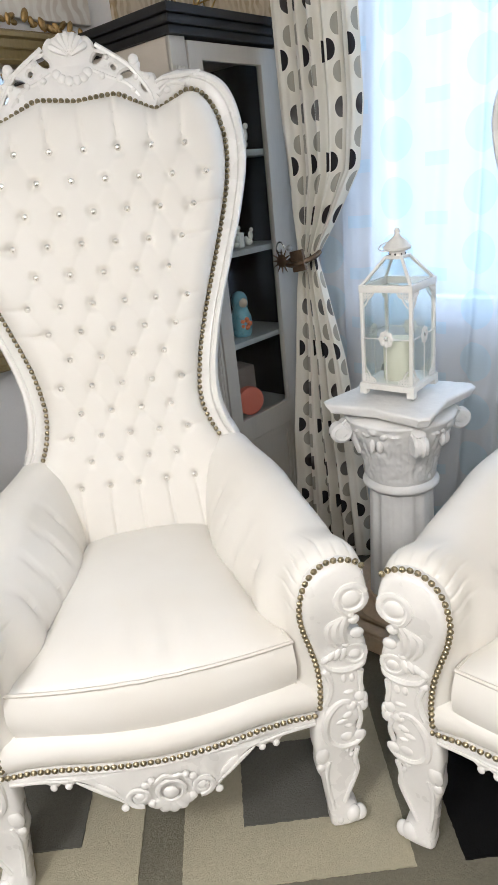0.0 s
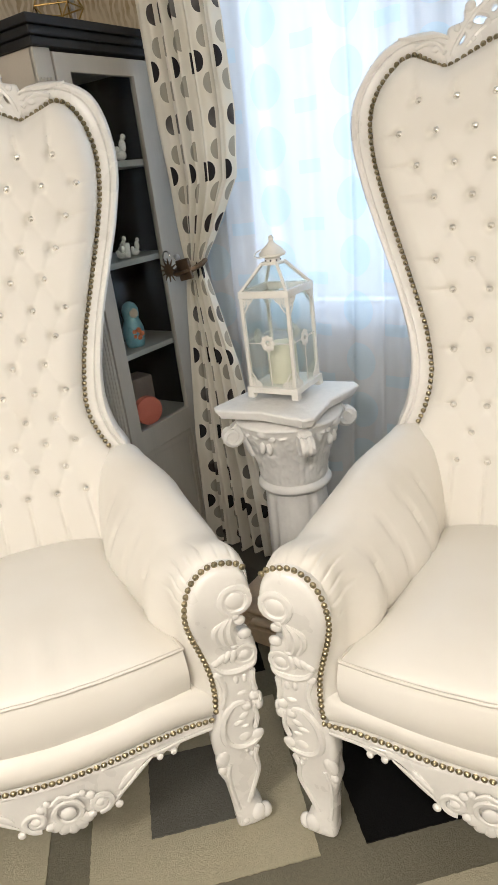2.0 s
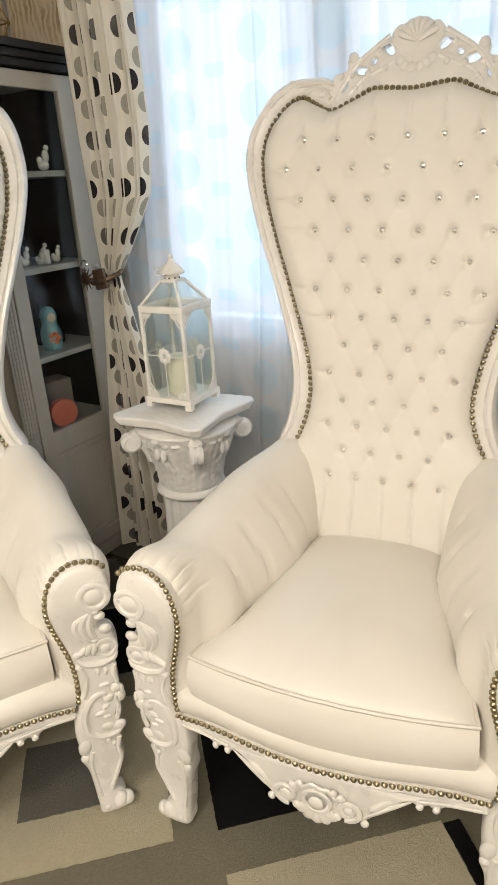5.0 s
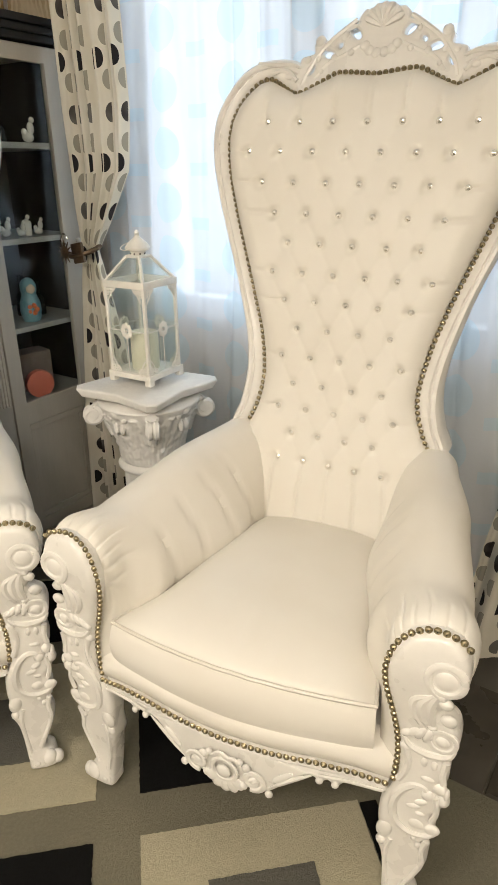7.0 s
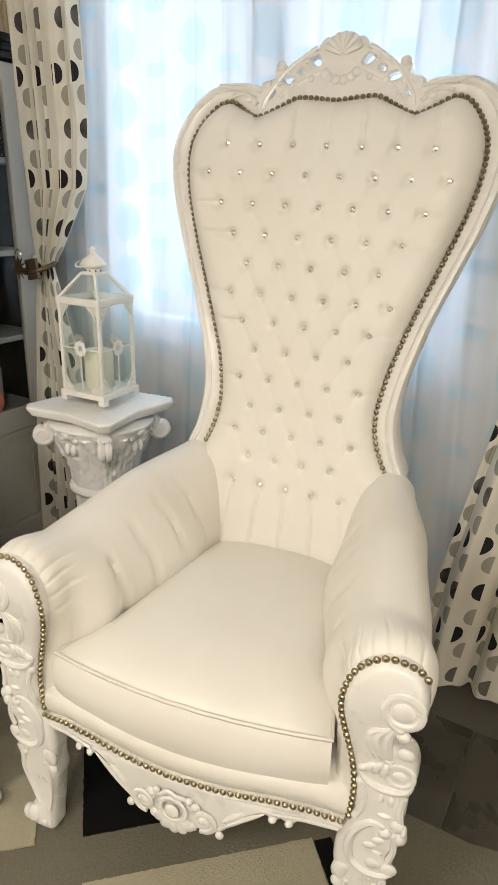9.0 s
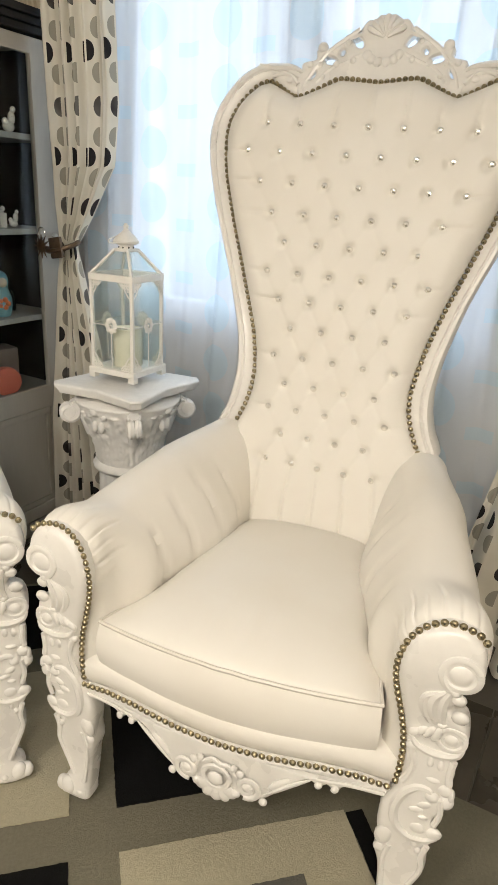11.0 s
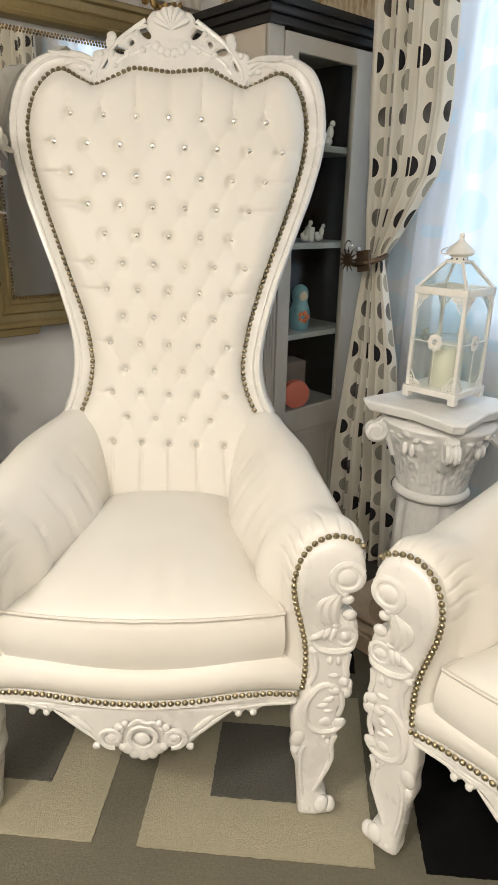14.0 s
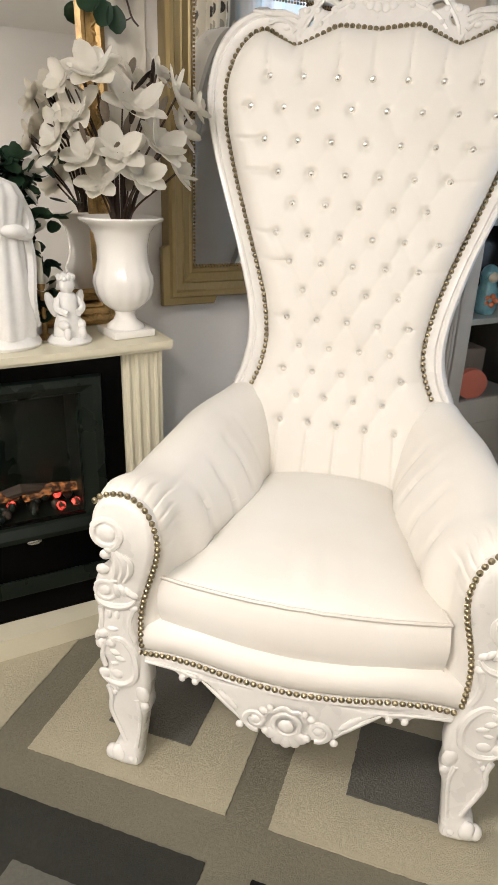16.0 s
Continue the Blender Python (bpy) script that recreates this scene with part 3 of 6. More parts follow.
# the carved front post and leg, right-hand one
POST = [(0.322, 0.667), (0.345, 0.697), (0.381, 0.713), (0.418, 0.708), (0.439, 0.687), (0.448, 0.650), (0.445, 0.620), (0.433, 0.598), (0.421, 0.592),
        (0.418, 0.580), (0.413, 0.562), (0.408, 0.551), (0.420, 0.540), (0.439, 0.525), (0.447, 0.492), (0.440, 0.456), (0.428, 0.441), (0.435, 0.420),
        (0.436, 0.386), (0.424, 0.370), (0.424, 0.350), (0.435, 0.330), (0.432, 0.305), (0.420, 0.288), (0.428, 0.252), (0.426, 0.225), (0.411, 0.202),
        (0.425, 0.165), (0.419, 0.130), (0.403, 0.092), (0.396, 0.066), (0.414, 0.050), (0.419, 0.026), (0.410, 0.004), (0.356, 0.004), (0.350, 0.030),
        (0.343, 0.090), (0.336, 0.135), (0.325, 0.165), (0.326, 0.200), (0.320, 0.240), (0.322, 0.290), (0.333, 0.312), (0.344, 0.350), (0.347, 0.400),
        (0.343, 0.458), (0.331, 0.513), (0.318, 0.566), (0.312, 0.618)]


def post_shift(x, y, z):
    """The post leans a little forward at the scroll and kicks out at the foot."""
    k = 0.020 * math.exp(-((z - 0.64) / 0.10) ** 2) + 0.018 * math.exp(-(z / 0.07) ** 2)
    return (x, y - k, z)


def tuck(x, y, z, inset):
    """The arm on the chair's left stands a little less splayed, and the feet turn in."""
    foot = interp(z, (0.0, 0.16, 0.34), (1.0, 0.5, 0.0))
    if x > 0:
        return x - 0.010 * foot
    x += (0.036 - 1.35 * inset) * foot
    g = interp(z, (0.0, 0.30, 0.45, 0.62, 0.80), (0.35, 0.10, 0.45, 1.0, 1.0))
    return x + inset * g * min(1.0, max(0.0, 1 - y / 0.5))


def boss(bm, x, y, z, r, core):
    """A scroll eye: a broad ring round a low dome."""
    tube(bm, spiral(x, z, r, r * 0.94, 1.0, 0.4, y + 0.001, 26), r * 0.25, 8)
    blob(bm, (x, y + 0.001, z), (core, 0.008, core), None, 18, 8)


def post_meshes(sign, inset):
    body = plate([[(p.x, p.y) for p in spline([(a, b, 0) for a, b in POST], 3, True)]], 0.060, 0.017, 3)
    bmesh.ops.translate(body, verts=body.verts, vec=(0, 0.015, 0))
    carve = bmesh.new()
    yo = -0.015
    boss(carve, 0.411, yo, 0.636, 0.031, 0.020)
    tube(carve, spline([(0.386, yo, 0.650), (0.384, yo, 0.625), (0.398, yo, 0.603), (0.412, yo, 0.600)], 5), [0.004 + 0.004 * math.sin(math.pi * i / 15) for i in range(16)], 7)
    # leaf strands between the scrolls
    for k, (o, r) in enumerate(((0.0, 0.0075), (0.014, 0.0085), (0.028, 0.0065))):
        tube(carve, spline([(0.402 - o * 0.5, yo, 0.600 - o * 0.3), (0.393 - o, yo, 0.575), (0.392 - o, yo, 0.545), (0.400 - o * 0.8, yo, 0.515)], 5),
             [0.003 + r * math.sin(math.pi * (i + 1) / 18) for i in range(16)], 7)
    for x, z, rx, rz in ((0.408, 0.598, 0.010, 0.010), (0.416, 0.582, 0.013, 0.012), (0.424, 0.541, 0.015, 0.014), (0.398, 0.516, 0.010, 0.008)):
        blob(carve, (x, yo + 0.002, z), (rx, 0.011, rz), None, 12, 8)
    # the lower scroll with its fanned lobes and the roll under it
    boss(carve, 0.418, yo, 0.486, 0.024, 0.013)
    for k, (x, z, a) in enumerate(((0.393, 0.490, 0.25), (0.380, 0.492, 0.45), (0.367, 0.490, 0.65), (0.356, 0.484, 0.85))):
        blob(carve, (x, yo, z), (0.0085, 0.009, 0.019 - 0.002 * k), Euler((0, a, 0)), 10, 7)
    tube(carve, spline([(0.350, yo, 0.474), (0.366, yo, 0.455), (0.398, yo, 0.447), (0.430, yo, 0.455), (0.441, yo, 0.472)], 6), [0.004 + 0.0055 * math.sin(math.pi * i / 24) for i in range(25)], 7)
    tube(carve, spline([(0.356, yo, 0.446), (0.364, yo, 0.415), (0.360, yo, 0.385), (0.350, yo, 0.362)], 6), 0.0070, 7)
    tube(carve, spline([(0.430, yo, 0.440), (0.427, yo, 0.410), (0.430, yo, 0.385)], 6), 0.0068, 7)
    for x, z, rx, rz in ((0.392, 0.425, 0.007, 0.013), (0.410, 0.423, 0.007, 0.013), (0.356, 0.448, 0.011, 0.010), (0.426, 0.368, 0.014, 0.014), (0.402, 0.386, 0.014, 0.007), (0.438, 0.360, 0.006, 0.014)):
        blob(carve, (x, yo + 0.003, z), (rx, 0.010, rz), None, 12, 8)
    # the long C-scroll of the knee, its eye and leaves
    tube(carve, spline([(0.404, yo, 0.346), (0.398, yo, 0.360), (0.376, yo, 0.358), (0.354, yo, 0.330), (0.346, yo, 0.292), (0.354, yo, 0.256), (0.380, yo, 0.236), (0.412, yo, 0.238), (0.430, yo, 0.252)], 6), [0.005 + 0.0045 * math.sin(math.pi * i / 48) for i in range(49)], 7)
    tube(carve, spline([(0.420, yo, 0.346), (0.426, yo, 0.310), (0.420, yo, 0.280)], 6), 0.006, 7)
    blob(carve, (0.406, yo, 0.346), (0.013, 0.009, 0.012), None, 12, 8)
    for x, z, rx, rz, a in ((0.396, 0.322, 0.014, 0.009, 0.5), (0.384, 0.306, 0.015, 0.008, 0.25), (0.398, 0.292, 0.011, 0.006, 0.0), (0.394, 0.262, 0.016, 0.014, 0.0), (0.424, 0.258, 0.015, 0.014, 0.4)):
        blob(carve, (x, yo + 0.002, z), (rx, 0.008, rz), Euler((0, -a, 0)), 12, 8)
    # ankle ridges, rolled leaf at the side and the toe
    tube(carve, spline([(0.418, yo, 0.224), (0.412, yo, 0.195), (0.416, yo, 0.160), (0.404, yo, 0.120), (0.384, yo, 0.072)], 6), 0.0062, 7)
    tube(carve, spline([(0.352, yo, 0.196), (0.346, yo, 0.160), (0.350, yo, 0.110), (0.358, yo, 0.060)], 6), 0.0058, 7)
    blob(carve, (0.338, yo + 0.004, 0.215), (0.017, 0.011, 0.026), Euler((0, 0.2, 0)), 14, 8)
    blob(carve, (0.334, yo + 0.004, 0.180), (0.011, 0.009, 0.013), None, 12, 8)
    for x, z in ((0.394, 0.222), (0.404, 0.206)):
        blob(carve, (x, yo, z), (0.006, 0.006, 0.008), None, 10, 6)
    boss(carve, 0.371, yo + 0.002, 0.026, 0.013, 0.009)
    blob(carve, (0.402, yo + 0.002, 0.036), (0.017, 0.013, 0.021), Euler((0, 0.3, 0)), 14, 8)
    blob(carve, (0.411, yo + 0.004, 0.028), (0.009, 0.010, 0.016), None, 12, 8)
    blob(carve, (0.420, yo + 0.010, 0.030), (0.016, 0.016, 0.018), None, 14, 8)
    blob(carve, (0.432, yo + 0.010, 0.338), (0.014, 0.014, 0.017), None, 14, 8)
    bend(carve, lambda x, y, z: (x, yo + 0.001 + (y - yo) * 0.85, z))
    for bm in (body, carve):
        bend(bm, lambda x, y, z: (tuck(sign * x, 0, z, inset), post_shift(x, y, z)[1], z))
        if sign < 0:
            bmesh.ops.reverse_faces(bm, faces=bm.faces)
    return body, carve


ARM_FRONT = [(0.340, 0.330), (0.346, 0.400), (0.341, 0.460), (0.328, 0.530), (0.315, 0.590), (0.314, 0.640), (0.328, 0.676), (0.356, 0.704), (0.392, 0.712),
             (0.428, 0.700), (0.448, 0.668), (0.448, 0.628), (0.432, 0.590), (0.408, 0.550), (0.398, 0.450), (0.392, 0.330)]
ARM_SWELL = [(0.300, 0.330), (0.298, 0.400), (0.296, 0.460), (0.294, 0.530), (0.294, 0.590), (0.299, 0.650), (0.316, 0.692), (0.348, 0.720), (0.390, 0.728),
             (0.430, 0.714), (0.452, 0.676), (0.452, 0.628), (0.436, 0.588), (0.412, 0.548), (0.400, 0.450), (0.392, 0.330)]
ARM_BACK = [(0.170, 0.330), (0.170, 0.420), (0.168, 0.500), (0.170, 0.570), (0.177, 0.640), (0.190, 0.692), (0.208, 0.728), (0.236, 0.754), (0.266, 0.764),
            (0.298, 0.757), (0.322, 0.730), (0.330, 0.690), (0.330, 0.630), (0.328, 0.560), (0.326, 0.450), (0.322, 0.330)]


ARM_WAIST = [(0.285, 0.330), (0.283, 0.400), (0.258, 0.460), (0.240, 0.530), (0.246, 0.590), (0.268, 0.642), (0.300, 0.682), (0.330, 0.706), (0.370, 0.713),
             (0.408, 0.702), (0.430, 0.670), (0.433, 0.626), (0.421, 0.588), (0.404, 0.548), (0.395, 0.450), (0.390, 0.330)]
ARM_MID = [(0.218, 0.330), (0.196, 0.420), (0.172, 0.500), (0.174, 0.570), (0.204, 0.640), (0.238, 0.692), (0.262, 0.727), (0.296, 0.748), (0.328, 0.752),
           (0.362, 0.738), (0.386, 0.705), (0.391, 0.662), (0.383, 0.612), (0.372, 0.550), (0.366, 0.450), (0.360, 0.330)]


def arm_pad(sign, inset):
    stations = [(0.004, 0.0), (0.012, 0.55), (0.026, 0.9), (0.045, 1.0)] + [(0.045 + 0.012 * k, 1.0) for k in range(1, 50)]
    grid = []
    for y, w in stations:
        f = [(a[0] + (b[0] - a[0]) * w, a[1] + (b[1] - a[1]) * w) for a, b in zip(ARM_FRONT, ARM_SWELL)]
        if y > 0.045:
            j = 0 if y < 0.13 else 1 if y < 0.40 else 2
            (ya, a), (yb, b) = ((0.045, ARM_SWELL), (0.13, ARM_WAIST), (0.40, ARM_MID), (0.640, ARM_BACK))[j:j + 2]
            k = (y - ya) / (yb - ya)
            k = 0.6 * k * k * (3 - 2 * k) + 0.4 * k
            f = [(p[0] + (q[0] - p[0]) * k, p[1] + (q[1] - p[1]) * k) for p, q in zip(a, b)]
        sec = f
        ring = spline([(a, 0, b) for a, b in sec], 16, False)
        row = []
        n = len(ring)
        cx, cz = sum(p.x for p in ring) / n, 0.60
        for i, p in enumerate(ring):
            t = i / (n - 1)
            # small gathers next to the nails, longer pleats on the inner face
            gather = 0.0
            for tc, long, deep in ((0.27, 0.055, 0.004), (0.315, 0.075, 0.005), (0.36, 0.06, 0.005), (0.405, 0.085, 0.006), (0.45, 0.06, 0.005), (0.50, 0.075, 0.005), (0.55, 0.05, 0.004), (0.60, 0.07, 0.004)):
                gather -= deep * math.exp(-((t - tc + (tc - 0.42) * 1.2 * y) / 0.0052) ** 2) * math.exp(-(y / long) ** 4) * min(1.0, y / 0.012)
            pleat = 0.0
            if 0.02 < t < 0.42:
                for py in (0.175, 0.275, 0.375, 0.475):
                    pleat -= 0.0085 * math.exp(-((y - py + 0.10 * (t - 0.2)) / 0.0060) ** 2) * min(1.0, (0.42 - t) / 0.12)
            d = Vector((p.x - cx, 0, p.z - cz))
            d = d.normalized() if d.length > 1e-6 else Vector((0, 0, 1))
            q = p + d * (gather + pleat)
            row.append((tuck(sign * q.x, y, q.z, inset), y, q.z))
        grid.append(row)
    bm = bmesh.new()
    rows = surface(bm, grid, closed_v=True)
    cap(bm, rows[0][::-1])
    cap(bm, rows[-1])
    return bm


def front_bow(x, y0=0.0):
    return y0 - 0.042 * (1 - (x / 0.335) ** 2)


def seat_cushion():
    """A loose boxed cushion: crowned top, upright band, piping at both edges."""
    nu, nv = 44, 40
    bm = bmesh.new()

    def rim(u, v):
        # u across -1..1, v from front 0 to back 1
        half = 0.295 + (0.196 - 0.295) * v ** 0.9
        yy = 0.020 + v * 0.575
        bow = -0.034 * (1 - u * u) * (1 - v) ** 2 + 0.012 * (1 - u * u) * v
        return u * half, yy + bow

    def top(u, v):
        x, y = rim(u, v)
        crown = (1 - abs(u) ** 2.6) * (1 - abs(2 * v - 1) ** 3.2)
        edge = 0.516 + 0.002 * (1 - u * u) * (1 - v) ** 3
        wrinkle = 0.0034 * math.sin(u * 26 + 3 * v) * math.exp(-((v - 0.12) / 0.10) ** 2) * math.exp(-((u - 0.05) / 0.35) ** 2)
        return (x, y, edge + 0.058 * crown ** 0.8 + wrinkle - 0.022 * math.exp(-((1 - abs(u)) / 0.14) ** 2) * min(1.0, v * 3))

    surface(bm, [[top(-1 + 2 * i / nu, j / nv) for i in range(nu + 1)] for j in range(nv + 1)])
    loop = [(-1 + 2 * i / nu, 0.0) for i in range(nu)] + [(1.0, j / nv) for j in range(nv)] + [(1 - 2 * i / nu, 1.0) for i in range(nu)] + [(-1.0, 1 - j / nv) for j in range(nv)]
    band = []
    for k in range(7):
        t = k / 6
        row = []
        for u, v in loop:
            x, y, z = top(u, v)
            low = 0.388 - 0.014 * (1 - u * u) * (1 - v) ** 2 + 0.015 * abs(u) ** 6 * (1 - v)
            out = 0.015 * math.sin(math.pi * t) * (1 - v)
            row.append((x * (1 + 0.012 * math.sin(math.pi * t)), y - out, z + (low - z) * t))
        band.append(row)
    rows = surface(bm, band, closed_v=True)
    cap(bm, rows[-1])
    bmesh.ops.remove_doubles(bm, verts=bm.verts, dist=0.0005)
    pipe = bmesh.new()
    for row in (band[0], band[-1]):
        pts = [Vector(p) + Vector((0, -0.002, 0)) for p in row[:nu + nv]] + [Vector(row[nu + nv])]
        tube(pipe, pts, 0.0046, 6)
        tube(pipe, [Vector(row[0])] + [Vector(p) for p in reversed(row[2 * nu + nv:])], 0.0036, 6)
    return bm, pipe


APRON_LOW = [(0.0, 0.190), (0.018, 0.196), (0.030, 0.210), (0.052, 0.214), (0.078, 0.212), (0.100, 0.224), (0.122, 0.246), (0.142, 0.270), (0.165, 0.292),
             (0.185, 0.302), (0.196, 0.294), (0.208, 0.293), (0.218, 0.300), (0.228, 0.291), (0.241, 0.292), (0.252, 0.303), (0.290, 0.308), (0.330, 0.300)]


def front_row_z(x):
    return interp(abs(x), (0.0, 0.10, 0.20, 0.27, 0.336), (0.334, 0.338, 0.346, 0.342, 0.326))


def apron():
    half = [(p.x, p.y) for p in spline([(a, b, 0) for a, b in APRON_LOW], 3)]
    top = [(0.33 - 0.66 * i / 40, front_row_z(0.33 - 0.66 * i / 40) - 0.004) for i in range(41)]
    line = [(-x, z) for x, z in reversed(half[1:])] + half + top
    body = plate([line], 0.040, 0.010)
    bend(body, lambda x, y, z: (x, y + front_bow(x, 0.016), z))
    c = bmesh.new()
    for s in (1, -1):
        tube(c, [(s * x, -0.008, z) for x, y, z in spiral(0.066, 0.247, 0.027, 0.008, 1.35, -1.8, 0, 26)], 0.0068, 7)
        blob(c, (s * 0.066, -0.006, 0.247), (0.012, 0.010, 0.012))
        for k in range(4):
            o = k * 0.008
            tube(c, spline([(s * (0.100 + o), -0.006, 0.240 + o * 0.8), (s * (0.135 + o * 0.6), -0.008, 0.272 + o * 0.5), (s * (0.175 + o * 0.5), -0.006, 0.302 + o * 0.3)], 5),
                 [0.002 + 0.0035 * math.sin(math.pi * i / 10) for i in range(11)], 6)
        for x, z, r in ((0.203, 0.301, 0.008), (0.234, 0.299, 0.008), (0.043, 0.222, 0.010), (0.050, 0.275, 0.010), (0.100, 0.222, 0.009), (0.036, 0.286, 0.008)):
            blob(c, (s * x, -0.006, z), (r, 0.010, r))
        tube(c, spline([(s * 0.200, -0.006, 0.314), (s * 0.260, -0.006, 0.316), (s * 0.325, -0.006, 0.308)], 4), 0.0045, 6)
        blob(c, (s * 0.128, -0.004, 0.278), (0.030, 0.008, 0.009), Euler((0, -s * 0.75, 0)), 14, 8)
    blob(c, (0, -0.014, 0.250), (0.017, 0.012, 0.017))
    tube(c, spiral(0, 0.250, 0.028, 0.028, 1.0, 0, -0.008, 24), 0.0062, 6)
    for k in range(5):
        a = -2.47 + k * 0.45
        blob(c, (0.036 * math.cos(a), -0.005, 0.244 + 0.040 * math.sin(a)), (0.015, 0.008, 0.019), Euler((0, -a - 1.57, 0)), 14, 8)
    ridge = [(0.044 * math.cos(a) * 1.05, -0.008, 0.256 + 0.034 * math.sin(a) + 0.0035 * math.sin(8 * a)) for a in (0.25 + 2.64 * k / 40 for k in range(41))]
    tube(c, ridge, [0.003 + 0.0035 * math.sin(math.pi * k / 40) for k in range(41)], 7)
    bend(c, lambda x, y, z: (x, -0.004 + (y + 0.004) * 0.65 + front_bow(x, 0.0), z))
    return body, c


CREST = [(0.0, 1.817), (0.020, 1.816), (0.035, 1.806), (0.050, 1.805), (0.064, 1.788), (0.069, 1.770), (0.098, 1.760), (0.125, 1.743), (0.143, 1.732), (0.150, 1.744),
         (0.163, 1.746), (0.176, 1.732), (0.174, 1.712), (0.190, 1.706), (0.209, 1.700), (0.214, 1.678), (0.222, 1.650), (0.206, 1.612)]


CREST = [(x, z - 0.008 * min(1.0, max(0.0, (z - 1.66) / 0.06))) for x, z in CREST]


def crest():
    half = [(p.x, p.y) for p in spline([(a, b, 0) for a, b in CREST], 3)]
    line = [(-x, z) for x, z in reversed(half[1:])] + half + [(0.196, 1.598), (0.0, 1.598), (-0.196, 1.598)]

    def hole(cx, cz, rx, rz, a):
        return [(cx + rx * math.cos(t) * math.cos(a) - rz * math.sin(t) * math.sin(a), cz + rx * math.cos(t) * math.sin(a) + rz * math.sin(t) * math.cos(a)) for t in (2 * math.pi * k / 14 for k in range(14))]

    holes = []
    for s in (1, -1):
        for cx, cz, rx, rz, a in ((0.070, 1.744, 0.020, 0.010, 0.75), (0.137, 1.699, 0.019, 0.009, 0.25), (0.178, 1.664, 0.006, 0.012, 0.5), (0.106, 1.718, 0.006, 0.008, 0.6)):
            holes.append([(s * x, z) for x, z in hole(cx, cz, rx, rz, a)])
    body = slab(line, holes, 0.044, 0.006)
    bend(body, lambda x, y, z: (x, y + yf(z) + 0.004, z))
    c = bmesh.new()
    # the shell: ribs fanning up from its root, scrolls and leaves beside it
    for k in range(7):
        a = math.pi / 2 + (k - 3) * 0.36
        tube(c, [(0.016 * math.cos(a) * t * 3.3, -0.020 - 0.006 * math.sin(math.pi * t), 1.752 + 0.056 * math.sin(a) * t) for t in (0.1, 0.35, 0.6, 0.85, 1.0)], [0.004, 0.007, 0.0095, 0.011, 0.007], 6)
    for k in range(6):
        a = math.pi * 1.5 + (k - 2.5) * 0.5
        blob(c, (0.042 * math.cos(a), -0.020, 1.720 + 0.026 * math.sin(a)), (0.013, 0.007, 0.013))
    for s in (1, -1):
        tube(c, spline([(s * 0.068, -0.018, 1.775), (s * 0.105, -0.018, 1.750), (s * 0.142, -0.018, 1.722), (s * 0.168, -0.018, 1.690), (s * 0.190, -0.018, 1.655), (s * 0.198, -0.018, 1.630)], 5), 0.0065, 6)
        tube(c, spline([(s * 0.055, -0.018, 1.715), (s * 0.095, -0.018, 1.695), (s * 0.135, -0.018, 1.678), (s * 0.165, -0.018, 1.645)], 5), 0.006, 6)
        for x, z, r in ((0.160, 1.732, 0.014), (0.092, 1.742, 0.008), (0.118, 1.690, 0.010), (0.160, 1.690, 0.009), (0.188, 1.690, 0.010), (0.075, 1.700, 0.010), (0.150, 1.660, 0.008)):
            blob(c, (s * x, -0.018, z), (r, 0.009, r))
    bend(c, lambda x, y, z: (x, y + yf(z) + 0.004, z))
    return body, c


def slab(line, holes, depth, bevel):
    """A pierced flat piece with chamfered edges, face to -y."""
    def turned(pts, ccw):
        a = sum(p[0] * q[1] - q[0] * p[1] for p, q in zip(pts, pts[1:] + pts[:1]))
        return pts if (a > 0) == ccw else pts[::-1]

    def inset(pts, d):
        out, n = [], len(pts)
        for i in range(n):
            (ax, az), (bx, bz) = pts[i - 1], pts[(i + 1) % n]
            l = math.hypot(bx - ax, bz - az) or 1.0
            out.append((pts[i][0] - (bz - az) / l * d, pts[i][1] + (bx - ax) / l * d))
        return out

    bm = bmesh.new()
    loops = [turned(line, True)] + [turned(h, False) for h in holes]
    h = depth / 2
    faces = {-1: [], 1: []}
    for pts in loops:
        small = inset(pts, bevel)
        rings = [[bm.verts.new((x, y, z)) for x, z in p] for p, y in ((small, -h), (pts, -h + bevel), (pts, h - bevel), (small, h))]
        for a, b in zip(rings, rings[1:]):
            for i in range(len(pts)):
                j = (i + 1) % len(pts)
                bm.faces.new((a[i], a[j], b[j], b[i]))
        for side, ring in ((-1, rings[0]), (1, rings[-1])):
            for i in range(len(ring)):
                faces[side].append(bm.edges.get((ring[i], ring[(i + 1) % len(ring)])))
    for side in (-1, 1):
        bmesh.ops.triangle_fill(bm, use_beauty=True, use_dissolve=False, edges=faces[side])
    return bm


def back_frame():
    """The moulded band round the back, from each arm up to the crest."""
    ins = spline([(a, b, 0) for a, b in NAIL_LINE[:23]], 3)
    out = spline([(a, b, 0) for a, b in OUTER], 3)
    prof = [(-0.06, 0.0), (0.10, 0.010), (0.28, 0.017), (0.50, 0.020), (0.60, 0.014), (0.70, 0.019), (0.86, 0.019), (0.97, 0.011), (1.04, -0.004), (1.07, -0.028), (1.02, -0.054), (0.86, -0.062), (0.0, -0.062)]
    bm = bmesh.new()
    for s in (1, -1):
        grid = []
        for p, q in zip(ins, out):
            row = []
            for f, d in prof:
                x, z = p.x + (q.x - p.x) * f, p.y + (q.y - p.y) * f
                row.append((s * x, yf(z) - d, z))
            grid.append(row)
        rows = surface(bm, grid, closed_v=True)
        cap(bm, rows[0])
        cap(bm, rows[-1][::-1])
    # the curled shoulder leaves with their eyes
    return bm


